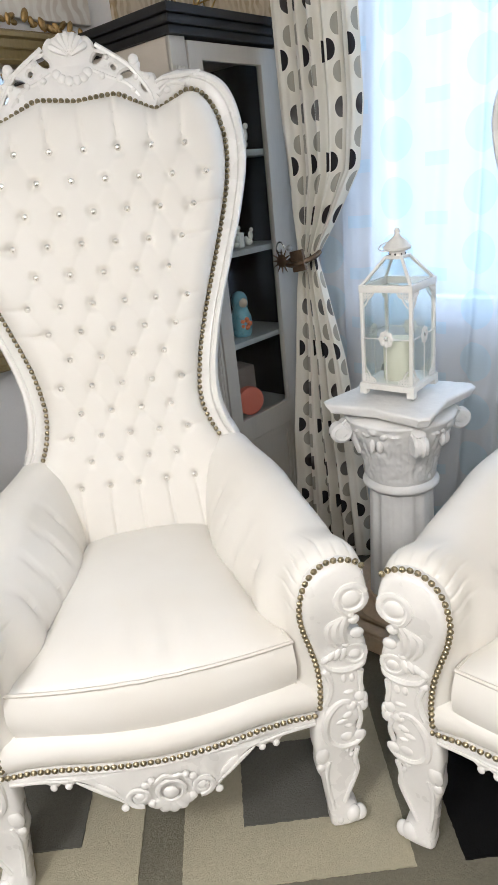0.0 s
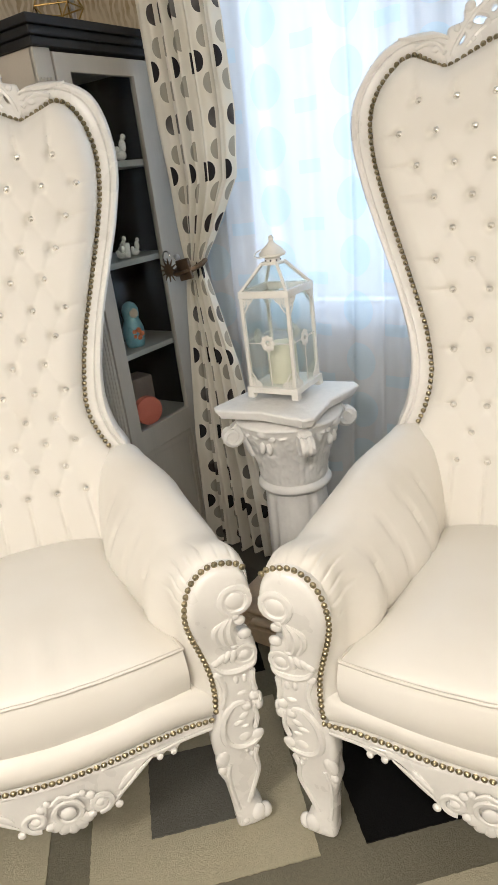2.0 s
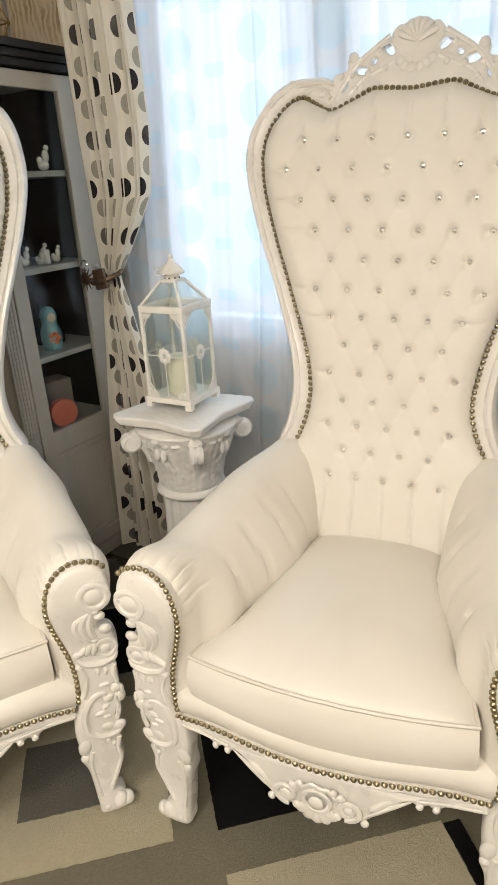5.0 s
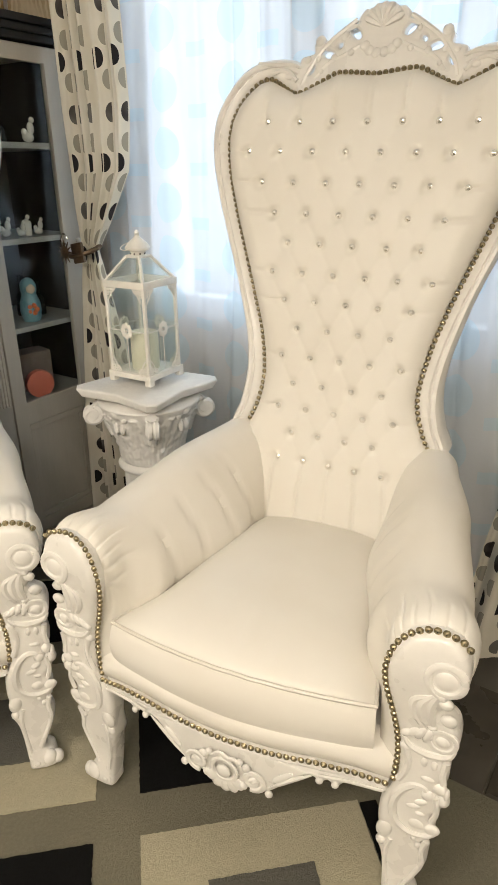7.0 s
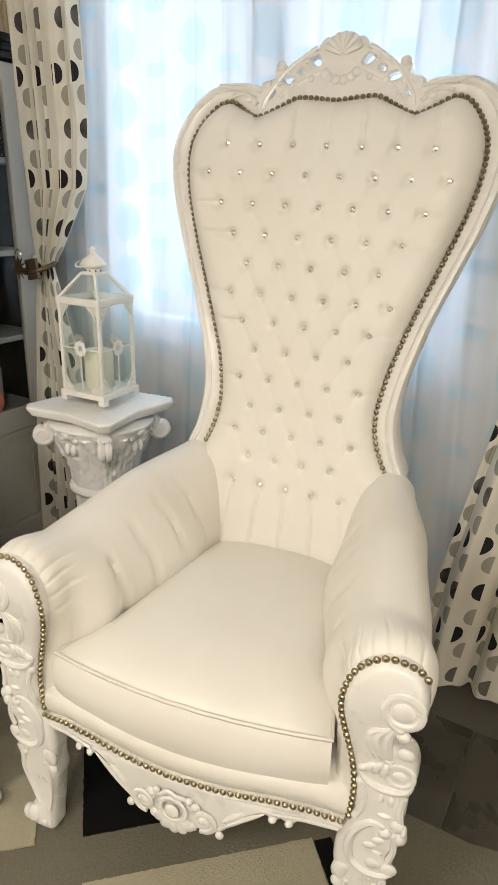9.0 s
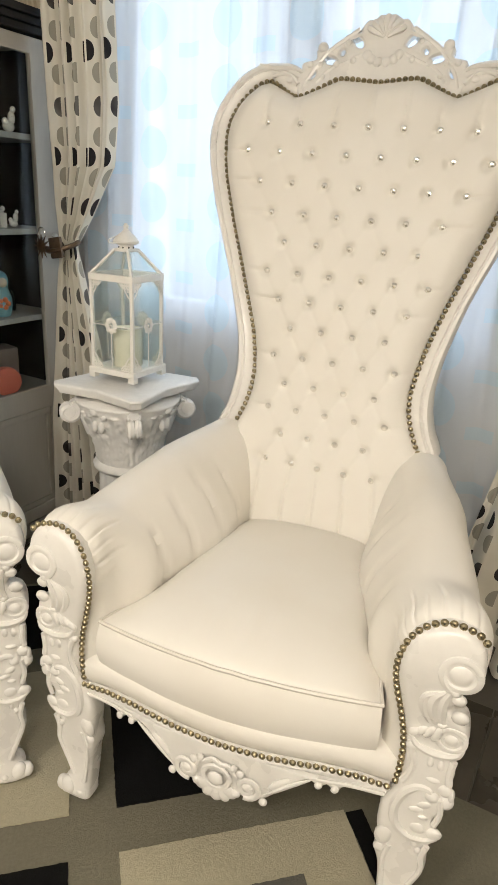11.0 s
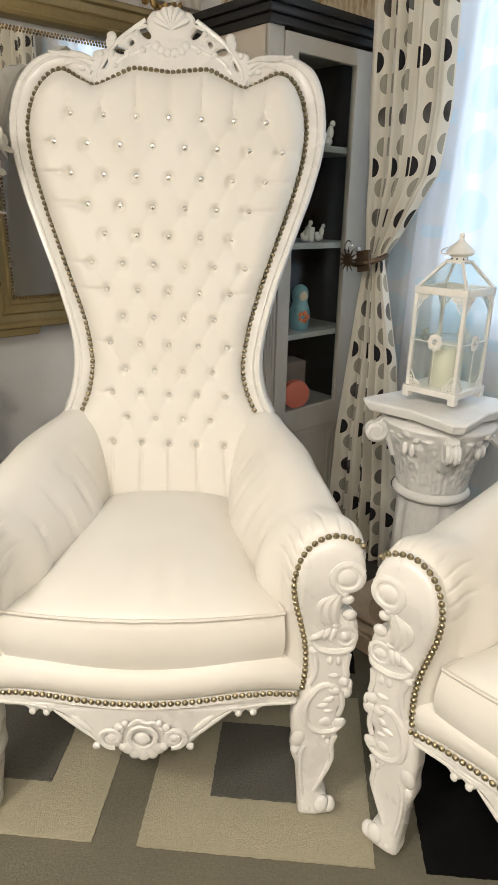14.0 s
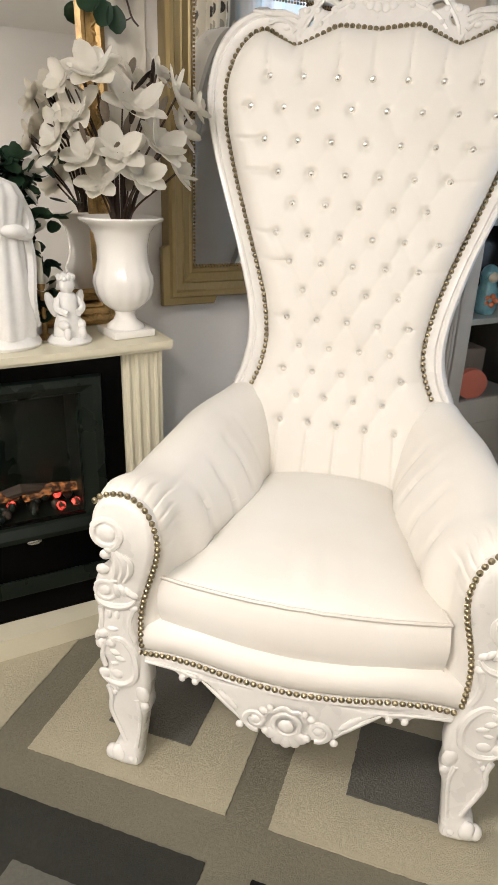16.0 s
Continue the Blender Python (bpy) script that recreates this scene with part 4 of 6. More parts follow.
def back_panel():
    line = [(p.x, p.y) for p in spline([(a - 0.006 if i < 22 else a, b, 0) for i, (a, b) in enumerate(NAIL_LINE)], 2)]
    ring = line[:-1] + [(-x, z) for x, z in reversed(line)]
    ring = [(0.2, 0.34)] + ring + [(-0.2, 0.34)]
    bm = plate([ring], 0.03, 0.004, 1)
    return bend(bm, lambda x, y, z: (x, y + yf(z) + 0.030, z))


def back_shift(x, z, low):
    """The hand-built back: its right side runs closer in, its left side wider; low: one chair's top is set lower."""
    side = min(1.0, max(0.0, (abs(x) - 0.08) / 0.13))
    if x > 0:
        x -= side * interp(z, (0.74, 0.85, 0.95, 1.1, 1.28, 1.43, 1.56, 1.66), (0.0, 0.007, 0.008, 0.014, 0.014, 0.010, 0.007, 0.0))
    else:
        x -= side * interp(z, (0.74, 0.85, 1.0, 1.15, 1.3, 1.5, 1.6, 1.66), (0.004, 0.006, 0.002, 0.004, 0.005, 0.010, 0.007, 0.0))
    if low:
        x *= interp(z, (1.55, 1.64), (1.0, 0.978))
        z += interp(z, (0.62, 0.70, 1.16, 1.30, 1.45, 1.53, 1.61, 1.74, 1.81), (0.0, 0.004, 0.005, 0.001, -0.005, -0.009, -0.019, -0.024, -0.028))
    return x, z


def uneven_back(t, low):
    for ob in t.children_recursive:
        kind = ob.name.split(".")[0]
        up = ob.parent.name.split(".")[0]
        if kind in ("nail", "button") and ob.location.y > 0.3:
            x, y, z = ob.location
            x1, z1 = back_shift(x, z, low)
            if kind == "button":
                x1 = x * (interp(z, (0.68, 0.80), (0.92, 1.0)) if low else 1.0)
            ob.location = (x1, y + 0.275 * (z1 - z), z1)
        elif kind in ("backrest", "back_frame", "back_panel", "crest") or up in ("crest", "back_frame"):
            for v in ob.data.vertices:
                if v.co.z > 0.62:
                    x, y, z = v.co
                    x1, z1 = back_shift(x, z, low)
                    if kind == "backrest" and low:
                        x1 += (x * interp(z, (0.68, 0.80), (0.92, 1.0)) - x) * max(0.0, 1 - abs(x) / 0.19)
                    v.co = (x1, y + 0.275 * (z1 - z), z1)


def throne(m, label, inset, settle, low=False):
    t = thing("throne_chair", m, label, "armchair", "pair of throne chairs")
    part("back_panel", back_panel(), LEATHER, t)
    part("backrest", tufted_pad(), LEATHER, t, "deep-buttoned white leather pad", 60)
    fr = part("back_frame", back_frame(), PAINT, t, "white lacquered carved frame")
    body, c = crest()
    cr = part("crest", body, PAINT, t, "pierced white carved crest")
    tagged(part("carving", c, PAINT, cr), kind="stuff")
    ears = bmesh.new()
    for s in (1, -1):
        tube(ears, [(s * x, yf(z) - 0.018, z) for x, y, z in spline([(0.205, 0, 1.672), (0.232, 0, 1.682), (0.262, 0, 1.684), (0.295, 0, 1.686), (0.330, 0, 1.692)], 4)], [0.003 + 0.005 * math.sin(math.pi * i / 16) for i in range(17)], 6)
        tube(ears, [(s * x, yf(z) - 0.020, z) for x, y, z in spline([(0.212, 0, 1.640), (0.236, 0, 1.662), (0.262, 0, 1.668), (0.285, 0, 1.662)], 4)], 0.006, 6)
        blob(ears, (s * 0.236, yf(1.652) - 0.0215, 1.652), (0.012, 0.004, 0.008))
    tagged(part("carving", ears, PAINT, fr), kind="stuff")
    for s in (1, -1):
        part("armrest", arm_pad(s, inset), LEATHER, t, "padded white leather arm with gathered front", 60)
        body, c = post_meshes(s, inset)
        leg = part("front_leg", body, PAINT, t, "carved white front post and leg")
        tagged(part("carving", c, PAINT, leg), kind="stuff")
    body, c = apron()
    ap = part("apron", body, PAINT, t, "carved white apron with a flower boss")
    tagged(part("carving", c, PAINT, ap), kind="stuff")
    body, pipe = seat_cushion()
    for bm in (body, pipe):
        bmesh.ops.translate(bm, verts=bm.verts, vec=settle)
    cu = part("seat_cushion", body, LEATHER, t, "loose white leather cushion", 50)
    part("piping", pipe, SEAM, cu)
    # the upholstered front rail, the seat's deck and side rails
    rail = bmesh.new()
    grid = []
    for i in range(33):
        x = -0.338 + 0.676 * i / 32
        z0 = front_row_z(x) - 0.004
        y = front_bow(x)
        grid.append([(x, y + 0.06, z0), (x, y + 0.012, z0), (x, y + 0.002, z0 + 0.012), (x, y - 0.004, z0 + 0.035), (x, y + 0.000, z0 + 0.055), (x, y + 0.016, z0 + 0.072), (x, y + 0.06, z0 + 0.078)])
    rows = surface(rail, grid, closed_v=True)
    cap(rail, rows[0])
    cap(rail, rows[-1][::-1])
    part("seat_rail", rail, LEATHER, t, "padded white leather rail", 70)
    part("seat_deck", boxes((-0.30, 0.30, 0.03, 0.60, 0.325, 0.392), bevel=0.008), LEATHER, t)
    part("underside", boxes((-0.29, 0.29, 0.05, 0.60, 0.312, 0.322)), SHADOWY, t, "black cloth under the seat", False)
    for s in (1, -1):
        b = bmesh.new()
        tube(b, spline([(s * 0.25, 0.60, 0.34), (s * 0.27, 0.63, 0.20), (s * 0.29, 0.70, 0.004)], 4), [0.034, 0.034, 0.033, 0.031, 0.029, 0.027, 0.026, 0.025, 0.025], 8)
        part("back_leg", b, PAINT, t)
    # brass nails: round the back, down each arm and along the rail
    nail, stone = dome(0.0068, 0.0056), facets(0.0098, 0.0085)
    line = [Vector((p.x, 0, p.y)) for p in spline([(a, b, 0) for a, b in NAIL_LINE], 4)]
    whole = line[:-1] + [Vector((-p.x, 0, p.z)) for p in reversed(line)]
    places = [((p.x, yf(p.z) - (0.010 if abs(p.x) > 0.212 else 0.019), p.z), (0, -1, -0.27)) for p in along(whole, 0.0150)]
    armline = [(0.440, 0.697), (0.424, 0.709), (0.381, 0.716), (0.345, 0.700), (0.320, 0.667), (0.309, 0.618), (0.314, 0.566), (0.327, 0.513), (0.339, 0.458), (0.343, 0.400), (0.338, 0.330)]
    for s in (1, -1):
        pts = [Vector((s * p.x, -0.006, p.y)) for p in spline([(a, b, 0) for a, b in armline], 4)]
        for p in along(pts, 0.0148):
            q = post_shift(p.x, p.y, p.z)
            places.append(((tuck(q[0], 0, q[2], inset), q[1] + 0.004, q[2]), (0.0, -1, 0.15)))
    pts = [Vector((x, front_bow(x) - 0.004, front_row_z(x))) for x in np.linspace(-0.338, 0.338, 60)]
    places += [(tuple(p), (0, -1, 0.1)) for p in along(pts, 0.0150)]
    studs("nail", nail, places, NAIL, t)
    gems = []
    for row in BUTTONS:
        for x, z in row:
            gems.append(((x, yf(z) - pad(z) - 0.004, z), (0, -1, -0.25)))
    studs("button", stone, gems, CRYSTAL, t)
    uneven_back(t, low)
    return t


throne(pose(-0.253, 1.016, 0.006, 0, 0, 6.85), "tall white tufted leather throne chair beside the fireplace", 0.026, (0, 0, 0))
throne(pose(0.588, 0.794, 0.006, 0, 0, -33.1), "tall white tufted leather throne chair before the window", 0.009, (0, -0.016, -0.016), True)


# ---- curtains ----
def cloth(name, left, right, depth, folds, zs, wide, material, m, label, category, parent=None, flip=0.0, shift=0.0, nz=90, nx=150):
    """Hanging cloth: left(z), right(z) edges, depth(z) of its folds; v runs down the cloth, u along its true width."""
    bm = bmesh.new()
    grid, uv = [], []
    for i in range(nz + 1):
        z = zs[0] + (zs[1] - zs[0]) * i / nz
        a, b, d = left(z), right(z), depth(z)
        row, ur = [], []
        for j in range(nx + 1):
            s = j / nx
            w = s + 0.018 * math.sin(9 * s + 1.3 * z) + 0.012 * math.sin(23 * s - 0.8 * z)
            ph = 2 * math.pi * folds * w
            y = d * (math.sin(ph) + 0.35 * math.sin(2.3 * ph + 1.0 + z) + 0.25 * math.sin(0.5 * ph + 2))
            x = a + (b - a) * (s + 0.35 / folds / 6.28 * math.cos(ph))
            row.append((x, y + shift, z))
            ur.append(z)
        run = [0.0]
        for p, q in zip(row, row[1:]):
            run.append(run[-1] + math.hypot(q[0] - p[0], q[1] - p[1]))
        ur = [(r / run[-1] * wide + flip, z) for r in run]
        grid.append(row)
        uv.append(ur)
    surface(bm, grid, uv=uv)
    ob = part(name, bm, material, parent, "", 180)
    if parent is None:
        ob.matrix_world = m
        tagged(ob, label, category)
    return ob


def drape_left():
    t = thing("drape", WW @ pose(0, 1.86, 0), "cream drape with black and grey half dots, tied back", "curtain", "window drapes")
    le = lambda z: interp(z, (0.0, 0.5, 1.0, 1.15, 1.3, 1.6, 2.4), (-1.50, -1.475, -1.41, -1.385, -1.405, -1.43, -1.45))
    ri = lambda z: interp(z, (0.0, 0.35, 0.8, 1.08, 1.15, 1.25, 1.42, 1.6, 1.85, 2.4), (-1.135, -1.165, -1.225, -1.295, -1.315, -1.245, -1.140, -1.120, -1.130, -1.16))
    de = lambda z: interp(z, (0.0, 0.5, 1.05, 1.15, 1.3, 1.6, 2.4), (0.026, 0.022, 0.015, 0.011, 0.016, 0.017, 0.018))
    cloth("cloth", le, ri, de, 5.2, (0.012, 2.40), 0.66, DRAPE, None, "", "", t)
    return t


drape_left()


def drape_right():
    t = thing("drape", WW @ pose(0, 1.90, 0), "cream drape with black and grey half dots, hanging beside the window", "curtain", "window drapes")
    le = lambda z: interp(z, (0.0, 0.4, 0.9, 1.2, 2.4), (0.10, 0.15, 0.24, 0.30, 0.20))
    cloth("cloth", le, lambda z: 0.85, lambda z: 0.030, 5.0, (0.012, 2.40), 1.0, DRAPE, None, "", "", t, flip=0.03)
    return t


drape_right()
rail = bmesh.new()
tube(rail, [(-1.62, 1.93, 2.43), (1.0, 1.93, 2.43)], 0.014, 10)
ob = part("curtain_rail", rail, BRONZE)
ob.matrix_world = WW
tagged(ob, "dark metal curtain rail above the window", "curtain rail")
cloth("sheer_curtain", lambda z: -1.43, lambda z: 0.78, lambda z: 0.011, 17, (0.02, 2.40), 2.6, SHEER, WW @ pose(0, 2.01, 0), "white voile sheer with pale blue blocks and circles", "sheer curtain", nz=30, nx=300)


def tieback():
    t = thing("tieback", WW @ pose(-1.350, 1.835, 1.152), "bronze curtain tieback with a spiked rosette", "tieback")
    bm = bmesh.new()
    box(bm, -0.020, 0.034, -0.050, -0.036, -0.040, 0.030, 0.004, 2, pose(0, 0, 0, 0, -10, 0))
    part("clasp", bm, BRONZE, t, "flat bronze plate")
    b = bmesh.new()
    lathe(b, [(0.016, 0.0), (0.022, 0.006), (0.014, 0.012)], 14)
    for k in range(12):
        a = k * math.pi / 6
        tube(b, [(0.016 * math.cos(a), 0.016 * math.sin(a), 0.004), (0.042 * math.cos(a), 0.042 * math.sin(a), 0.004)], [0.0045, 0.0012], 5)
    bend(b, lambda x, y, z: (x - 0.062, -z - 0.040, y - 0.004))
    part("rosette", b, BRONZE, t, "spiked dark rosette")
    b = bmesh.new()
    ring = [(0.060 * math.cos(a) - 0.004, 0.050 * math.sin(a), 0.018 * math.sin(a + 0.6)) for a in (2 * math.pi * k / 24 for k in range(25))]
    tube(b, ring, 0.009, 6)
    part("cord", b, BRONZE, t)
    b = bmesh.new()
    tube(b, [(-0.075 + 0.016 * math.cos(a), -0.03, 0.040 + 0.018 * math.sin(a)) for a in (2 * math.pi * k / 16 for k in range(14))], 0.003, 6)
    part("hook", b, SILVER, t, "small metal hook")


tieback()


# ---- pedestal and lantern ----
def pedestal():
    t = thing("pedestal", WW @ pose(-0.864, 1.597, -0.016), "white plaster fluted column pedestal with leafy capital", "pedestal")
    Z = 0.016
    bm = bmesh.new()
    box(bm, -0.240, 0.195, -0.160, 0.195, 0.016, 0.072, 0.004)
    box(bm, -0.228, 0.182, -0.148, 0.182, 0.072, 0.090, 0.012, 3)
    part("plinth", bm, PEDWOOD, t, "chipped square tan plinth")
    bm = bmesh.new()
    box(bm, -0.120, 0.150, -0.205, -0.1625, 0.016, 0.074, 0.004)
    box(bm, -0.112, 0.142, -0.197, -0.1625, 0.074, 0.090, 0.010, 3)
    part("plinth_step", bm, PEDWOOD, t, "tan block before the plinth")
    bm = bmesh.new()
    prof = [(0.128, 0.062)] + [(0.122 + 0.026 * math.sin(math.pi * k / 8), 0.064 + 0.050 * k / 8) for k in range(9)] + [(0.112, 0.118), (0.110, 0.128), (0.116, 0.136), (0.112, 0.146)]
    lathe(bm, prof, 40)
    part("base", bm, PEDWOOD, t, "rounded plaster base ring")
    bm = bmesh.new()
    flute = lambda a, z: 1.0 - 0.075 * max(0.0, math.sin(9 * a)) ** 0.7
    zz = [0.146, 0.155, 0.165] + [0.175 + 0.35 * k / 10 for k in range(11)] + [0.533, 0.54]
    lathe(bm, [(0.104 - 0.008 * (z - 0.146) / 0.4, z) for z in zz], 108, flute=flute)
    part("shaft", bm, PLASTER, t, "fluted white shaft", 60)
    cap_ = bmesh.new()
    def relief(a, z):
        """Two ranks of low acanthus leaves with ribs, worn soft."""
        if z < 0.566 or z > 0.758:
            return 1.0
        d = 0.0
        for rank, (z0, h) in enumerate(((0.566, 0.105), (0.590, 0.150))):
            v = (z - z0) / h
            if 0 < v < 1:
                w = ((a / (math.pi / 4) + 0.5 * rank + 0.5) % 1.0 - 0.5) * 2
                edge = 0.92 * math.sin(math.pi * min(1.0, 0.30 + 0.62 * v)) * (1 + 0.10 * math.sin(v * 26))
                k = 1 - (w / max(edge, 0.05)) ** 2
                if k > 0:
                    d = max(d, (0.02 + 0.034 * v ** 2) * k ** 0.5 + 0.012 * math.cos(w * 16) * k)
        return 1.0 + d + 0.030 * noise.noise(Vector((math.cos(a) * 7, math.sin(a) * 7, z * 60))) + 0.008 * noise.noise(Vector((math.cos(a) * 16, math.sin(a) * 16, z * 130)))

    zz = [0.562 + 0.200 * k / 56 for k in range(57)]
    bell = lambda z: interp(z, (0.56, 0.60, 0.64, 0.68, 0.72, 0.755, 0.768), (0.102, 0.106, 0.114, 0.126, 0.142, 0.160, 0.166))
    lathe(cap_, [(0.096, 0.530), (0.108, 0.533), (0.114, 0.540), (0.115, 0.546), (0.110, 0.556), (0.101, 0.561)] + [(bell(z), z) for z in zz] + [(0.158, 0.768)], 200, flute=relief)
    c = part("capital", cap_, PLASTER, t, "flaring capital with worn leaves and volutes", 80)
    for k in range(4):
        a = math.pi / 4 + k * math.pi / 2
        b = bmesh.new()
        for s in (-1, 1):
            pts = [(x, s * 0.010, z) for x, y, z in spiral(0.180, 0.722, 0.030, 0.007, 1.6, 1.9, 0, 24)]
            tube(b, pts, [0.012] * 14 + [0.010] * 11, 7)
        tube(b, [(0.180, -0.020, 0.722), (0.180, 0.020, 0.722)], 0.016, 12)
        tube(b, spline([(0.116, 0, 0.650), (0.138, 0, 0.705), (0.172, 0, 0.756)], 4), 0.016, 10)
        bmesh.ops.rotate(b, cent=(0, 0, 0), matrix=Matrix.Rotation(a, 3, "Z"), verts=b.verts)
        part("volute", b, PLASTER, c)
    for k in range(4):
        b = bmesh.new()
        blob(b, (0.154, 0, 0.752), (0.010, 0.018, 0.015))
        for s in (-1, 1):
            blob(b, (0.146, s * 0.028, 0.736), (0.008, 0.013, 0.010), Euler((s * 0.5, 0, 0)))
            blob(b, (0.140, s * 0.012, 0.700), (0.010, 0.010, 0.020))
        bmesh.ops.rotate(b, cent=(0, 0, 0), matrix=Matrix.Rotation(k * math.pi / 2, 3, "Z"), verts=b.verts)
        part("rosette", b, PLASTER, c)
    line = []
    for k in range(4):
        a0 = math.pi / 4 + k * math.pi / 2
        tip = 0.222
        for da in (-0.075, 0.075):
            line.append((tip * math.cos(a0 + da), tip * math.sin(a0 + da)))
        for f in (0.18, 0.35, 0.5, 0.65, 0.82):
            a = a0 + 0.075 + (math.pi / 2 - 0.15) * f
            r = 0.146 + 0.060 * abs(2 * f - 1) ** 1.5
            line.append((r * math.cos(a), r * math.sin(a)))
    b = plate([line], 0.032, 0.007, 3)
    bend(b, lambda x, y, z: (x * (1 - 0.06 * (1 if y > 0.004 else 0)), z * (1 - 0.06 * (1 if y > 0.004 else 0)), 0.800 - y))
    part("abacus", b, PLASTER, t, "concave-sided top slab with pointed corners")


pedestal()


def lantern():
    t = thing("lantern", WW @ pose(-0.864, 1.597, 0.8165, 0, 0, 2.5) @ Matrix.Diagonal((0.90, 0.90, 0.965, 1.0)), "white metal and glass lantern holding a candle", "lantern")
    h = 0.080
    base = bmesh.new()
    for sx, sy in ((1, 1), (1, -1), (-1, 1), (-1, -1)):
        box(base, sx * h - 0.012, sx * h + 0.012, sy * h - 0.012, sy * h + 0.012, 0.0, 0.022, 0.002)
    box(base, -h - 0.012, h + 0.012, -h - 0.012, h + 0.012, 0.016, 0.034, 0.003)
    part("base", base, LANTERN, t)
    for sx, sy in ((1, 1), (1, -1), (-1, 1), (-1, -1)):
        b = bmesh.new()
        box(b, sx * h - 0.0055, sx * h + 0.0055, sy * h - 0.0055, sy * h + 0.0055, 0.034, 0.305, 0.0015)
        part("post", b, LANTERN, t)
    b = bmesh.new()
    for x0, x1, y0, y1 in ((-h - 0.007, h + 0.007, -h - 0.007, -h + 0.008), (-h - 0.007, h + 0.007, h - 0.008, h + 0.007), (-h - 0.007, -h + 0.008, -h + 0.008, h - 0.008), (h - 0.008, h + 0.007, -h + 0.008, h - 0.008)):
        box(b, x0, x1, y0, y1, 0.298, 0.318, 0.002)
    part("eave", b, LANTERN, t)
    roof = bmesh.new()
    for sx, sy in ((1, 1), (1, -1), (-1, 1), (-1, -1)):
        tube(roof, [(sx * (h + 0.002), sy * (h + 0.002), 0.312), (sx * 0.026, sy * 0.026, 0.385)], 0.0055, 4)
    box(roof, -0.030, 0.030, -0.030, 0.030, 0.380, 0.389, 0.002)
    part("roof_frame", roof, LANTERN, t)
    for k in range(4):
        b = bmesh.new()
        vs = [b.verts.new(p) for p in ((-h, -h, 0.313), (h, -h, 0.313), (0.026, -0.026, 0.384), (-0.026, -0.026, 0.384))]
        b.faces.new(vs)
        bmesh.ops.rotate(b, cent=(0, 0, 0), matrix=Matrix.Rotation(k * math.pi / 2, 3, "Z"), verts=b.verts)
        bmesh.ops.solidify(b, geom=b.faces[:], thickness=0.002)
        part("roof_pane", b, GLASS, t, smooth=False).visible_shadow = False
    cap_ = bmesh.new()
    lathe(cap_, [(0.024, 0.386), (0.024, 0.398), (0.040, 0.404), (0.042, 0.410), (0.030, 0.424), (0.016, 0.434), (0.010, 0.440), (0.007, 0.446), (0.009, 0.452), (0.004, 0.460)], 20)
    chimney = part("chimney", cap_, LANTERN, t, "vented white chimney cap")
    # solid black dots stand in for the shade inside the vent holes
    for k in range(8):
        a = k * math.pi / 4 + 0.2
        b = bmesh.new()
        blob(b, (0.0235 * math.cos(a), 0.0235 * math.sin(a), 0.392), (0.003, 0.003, 0.003), None, 6, 4)
        part("vent", b, SHADOWY, chimney)
    ring = bmesh.new()
    tube(ring, [(0.030 * math.cos(a) - 0.018, 0.030 * math.sin(a) - 0.018, 0.414 + 0.010 * math.sin(a)) for a in (2 * math.pi * k / 24 for k in range(25))], 0.0018, 5)
    part("ring_handle", ring, LANTERN, t)
    for k in range(4):
        m = Matrix.Rotation(k * math.pi / 2, 3, "Z")
        b = bmesh.new()
        box(b, -h + 0.007, h - 0.007, -h - 0.001, -h + 0.001, 0.036, 0.300)
        bmesh.ops.rotate(b, cent=(0, 0, 0), matrix=m, verts=b.verts)
        part("pane", b, GLASS, t, smooth=False).visible_shadow = False
        # filigree: corner brackets, cross rods and a flower
        b = bmesh.new()
        yy = -h - 0.0045
        tube(b, [(-h, yy, 0.168), (h, yy, 0.168)], 0.0018, 5)
        tube(b, [(0, yy, 0.040), (0, yy, 0.168)], 0.0016, 5)
        for q in range(8):
            a = q * math.pi / 4
            blob(b, (0.0165 * math.cos(a), yy - 0.001, 0.168 + 0.0165 * math.sin(a)), (0.0092, 0.0026, 0.0092), None, 8, 5)
        for sx in (-1, 1):
            for sz, z0 in ((1, 0.040), (-1, 0.296)):
                for q in range(9):
                    i, j = q % 4, q // 4
                    if i + j < 4:
                        bx, bz = sx * (h - 0.010 - 0.009 * i), z0 + sz * 0.009 * j
                        tube(b, [(bx + 0.0042 * math.cos(a), yy, bz + 0.0042 * math.sin(a)) for a in (2 * math.pi * w / 8 for w in range(9))], 0.0020, 4, False)
                tube(b, spline([(sx * (h - 0.042), yy, z0), (sx * (h - 0.034), yy, z0 + sz * 0.010), (sx * (h - 0.026), yy, z0 + sz * 0.012), (sx * (h - 0.020), yy, z0 + sz * 0.024), (sx * (h - 0.008), yy, z0 + sz * 0.040)], 4), 0.0024, 5)
        bmesh.ops.rotate(b, cent=(0, 0, 0), matrix=m, verts=b.verts)
        fil = tagged(part("filigree", b, LANTERN, t, "cut white metal corner work and flower"), kind="stuff")
        b = bmesh.new()
        blob(b, (0, yy - 0.003, 0.168), (0.005, 0.003, 0.005), None, 8, 5)
        bmesh.ops.rotate(b, cent=(0, 0, 0), matrix=m, verts=b.verts)
        part("crystal", b, CRYSTAL, fil)
    b = bmesh.new()
    lathe(b, [(0.044, 0.034), (0.046, 0.038), (0.046, 0.150), (0.042, 0.156), (0.024, 0.153), (0.004, 0.150)], 28)
    b2 = tagged(part("candle", b, CANDLE), "thick ivory pillar candle inside the lantern", "candle")
    b2.matrix_world = WW @ pose(-0.864, 1.597, 0.8165) @ Matrix.Scale(0.94, 4)


lantern()


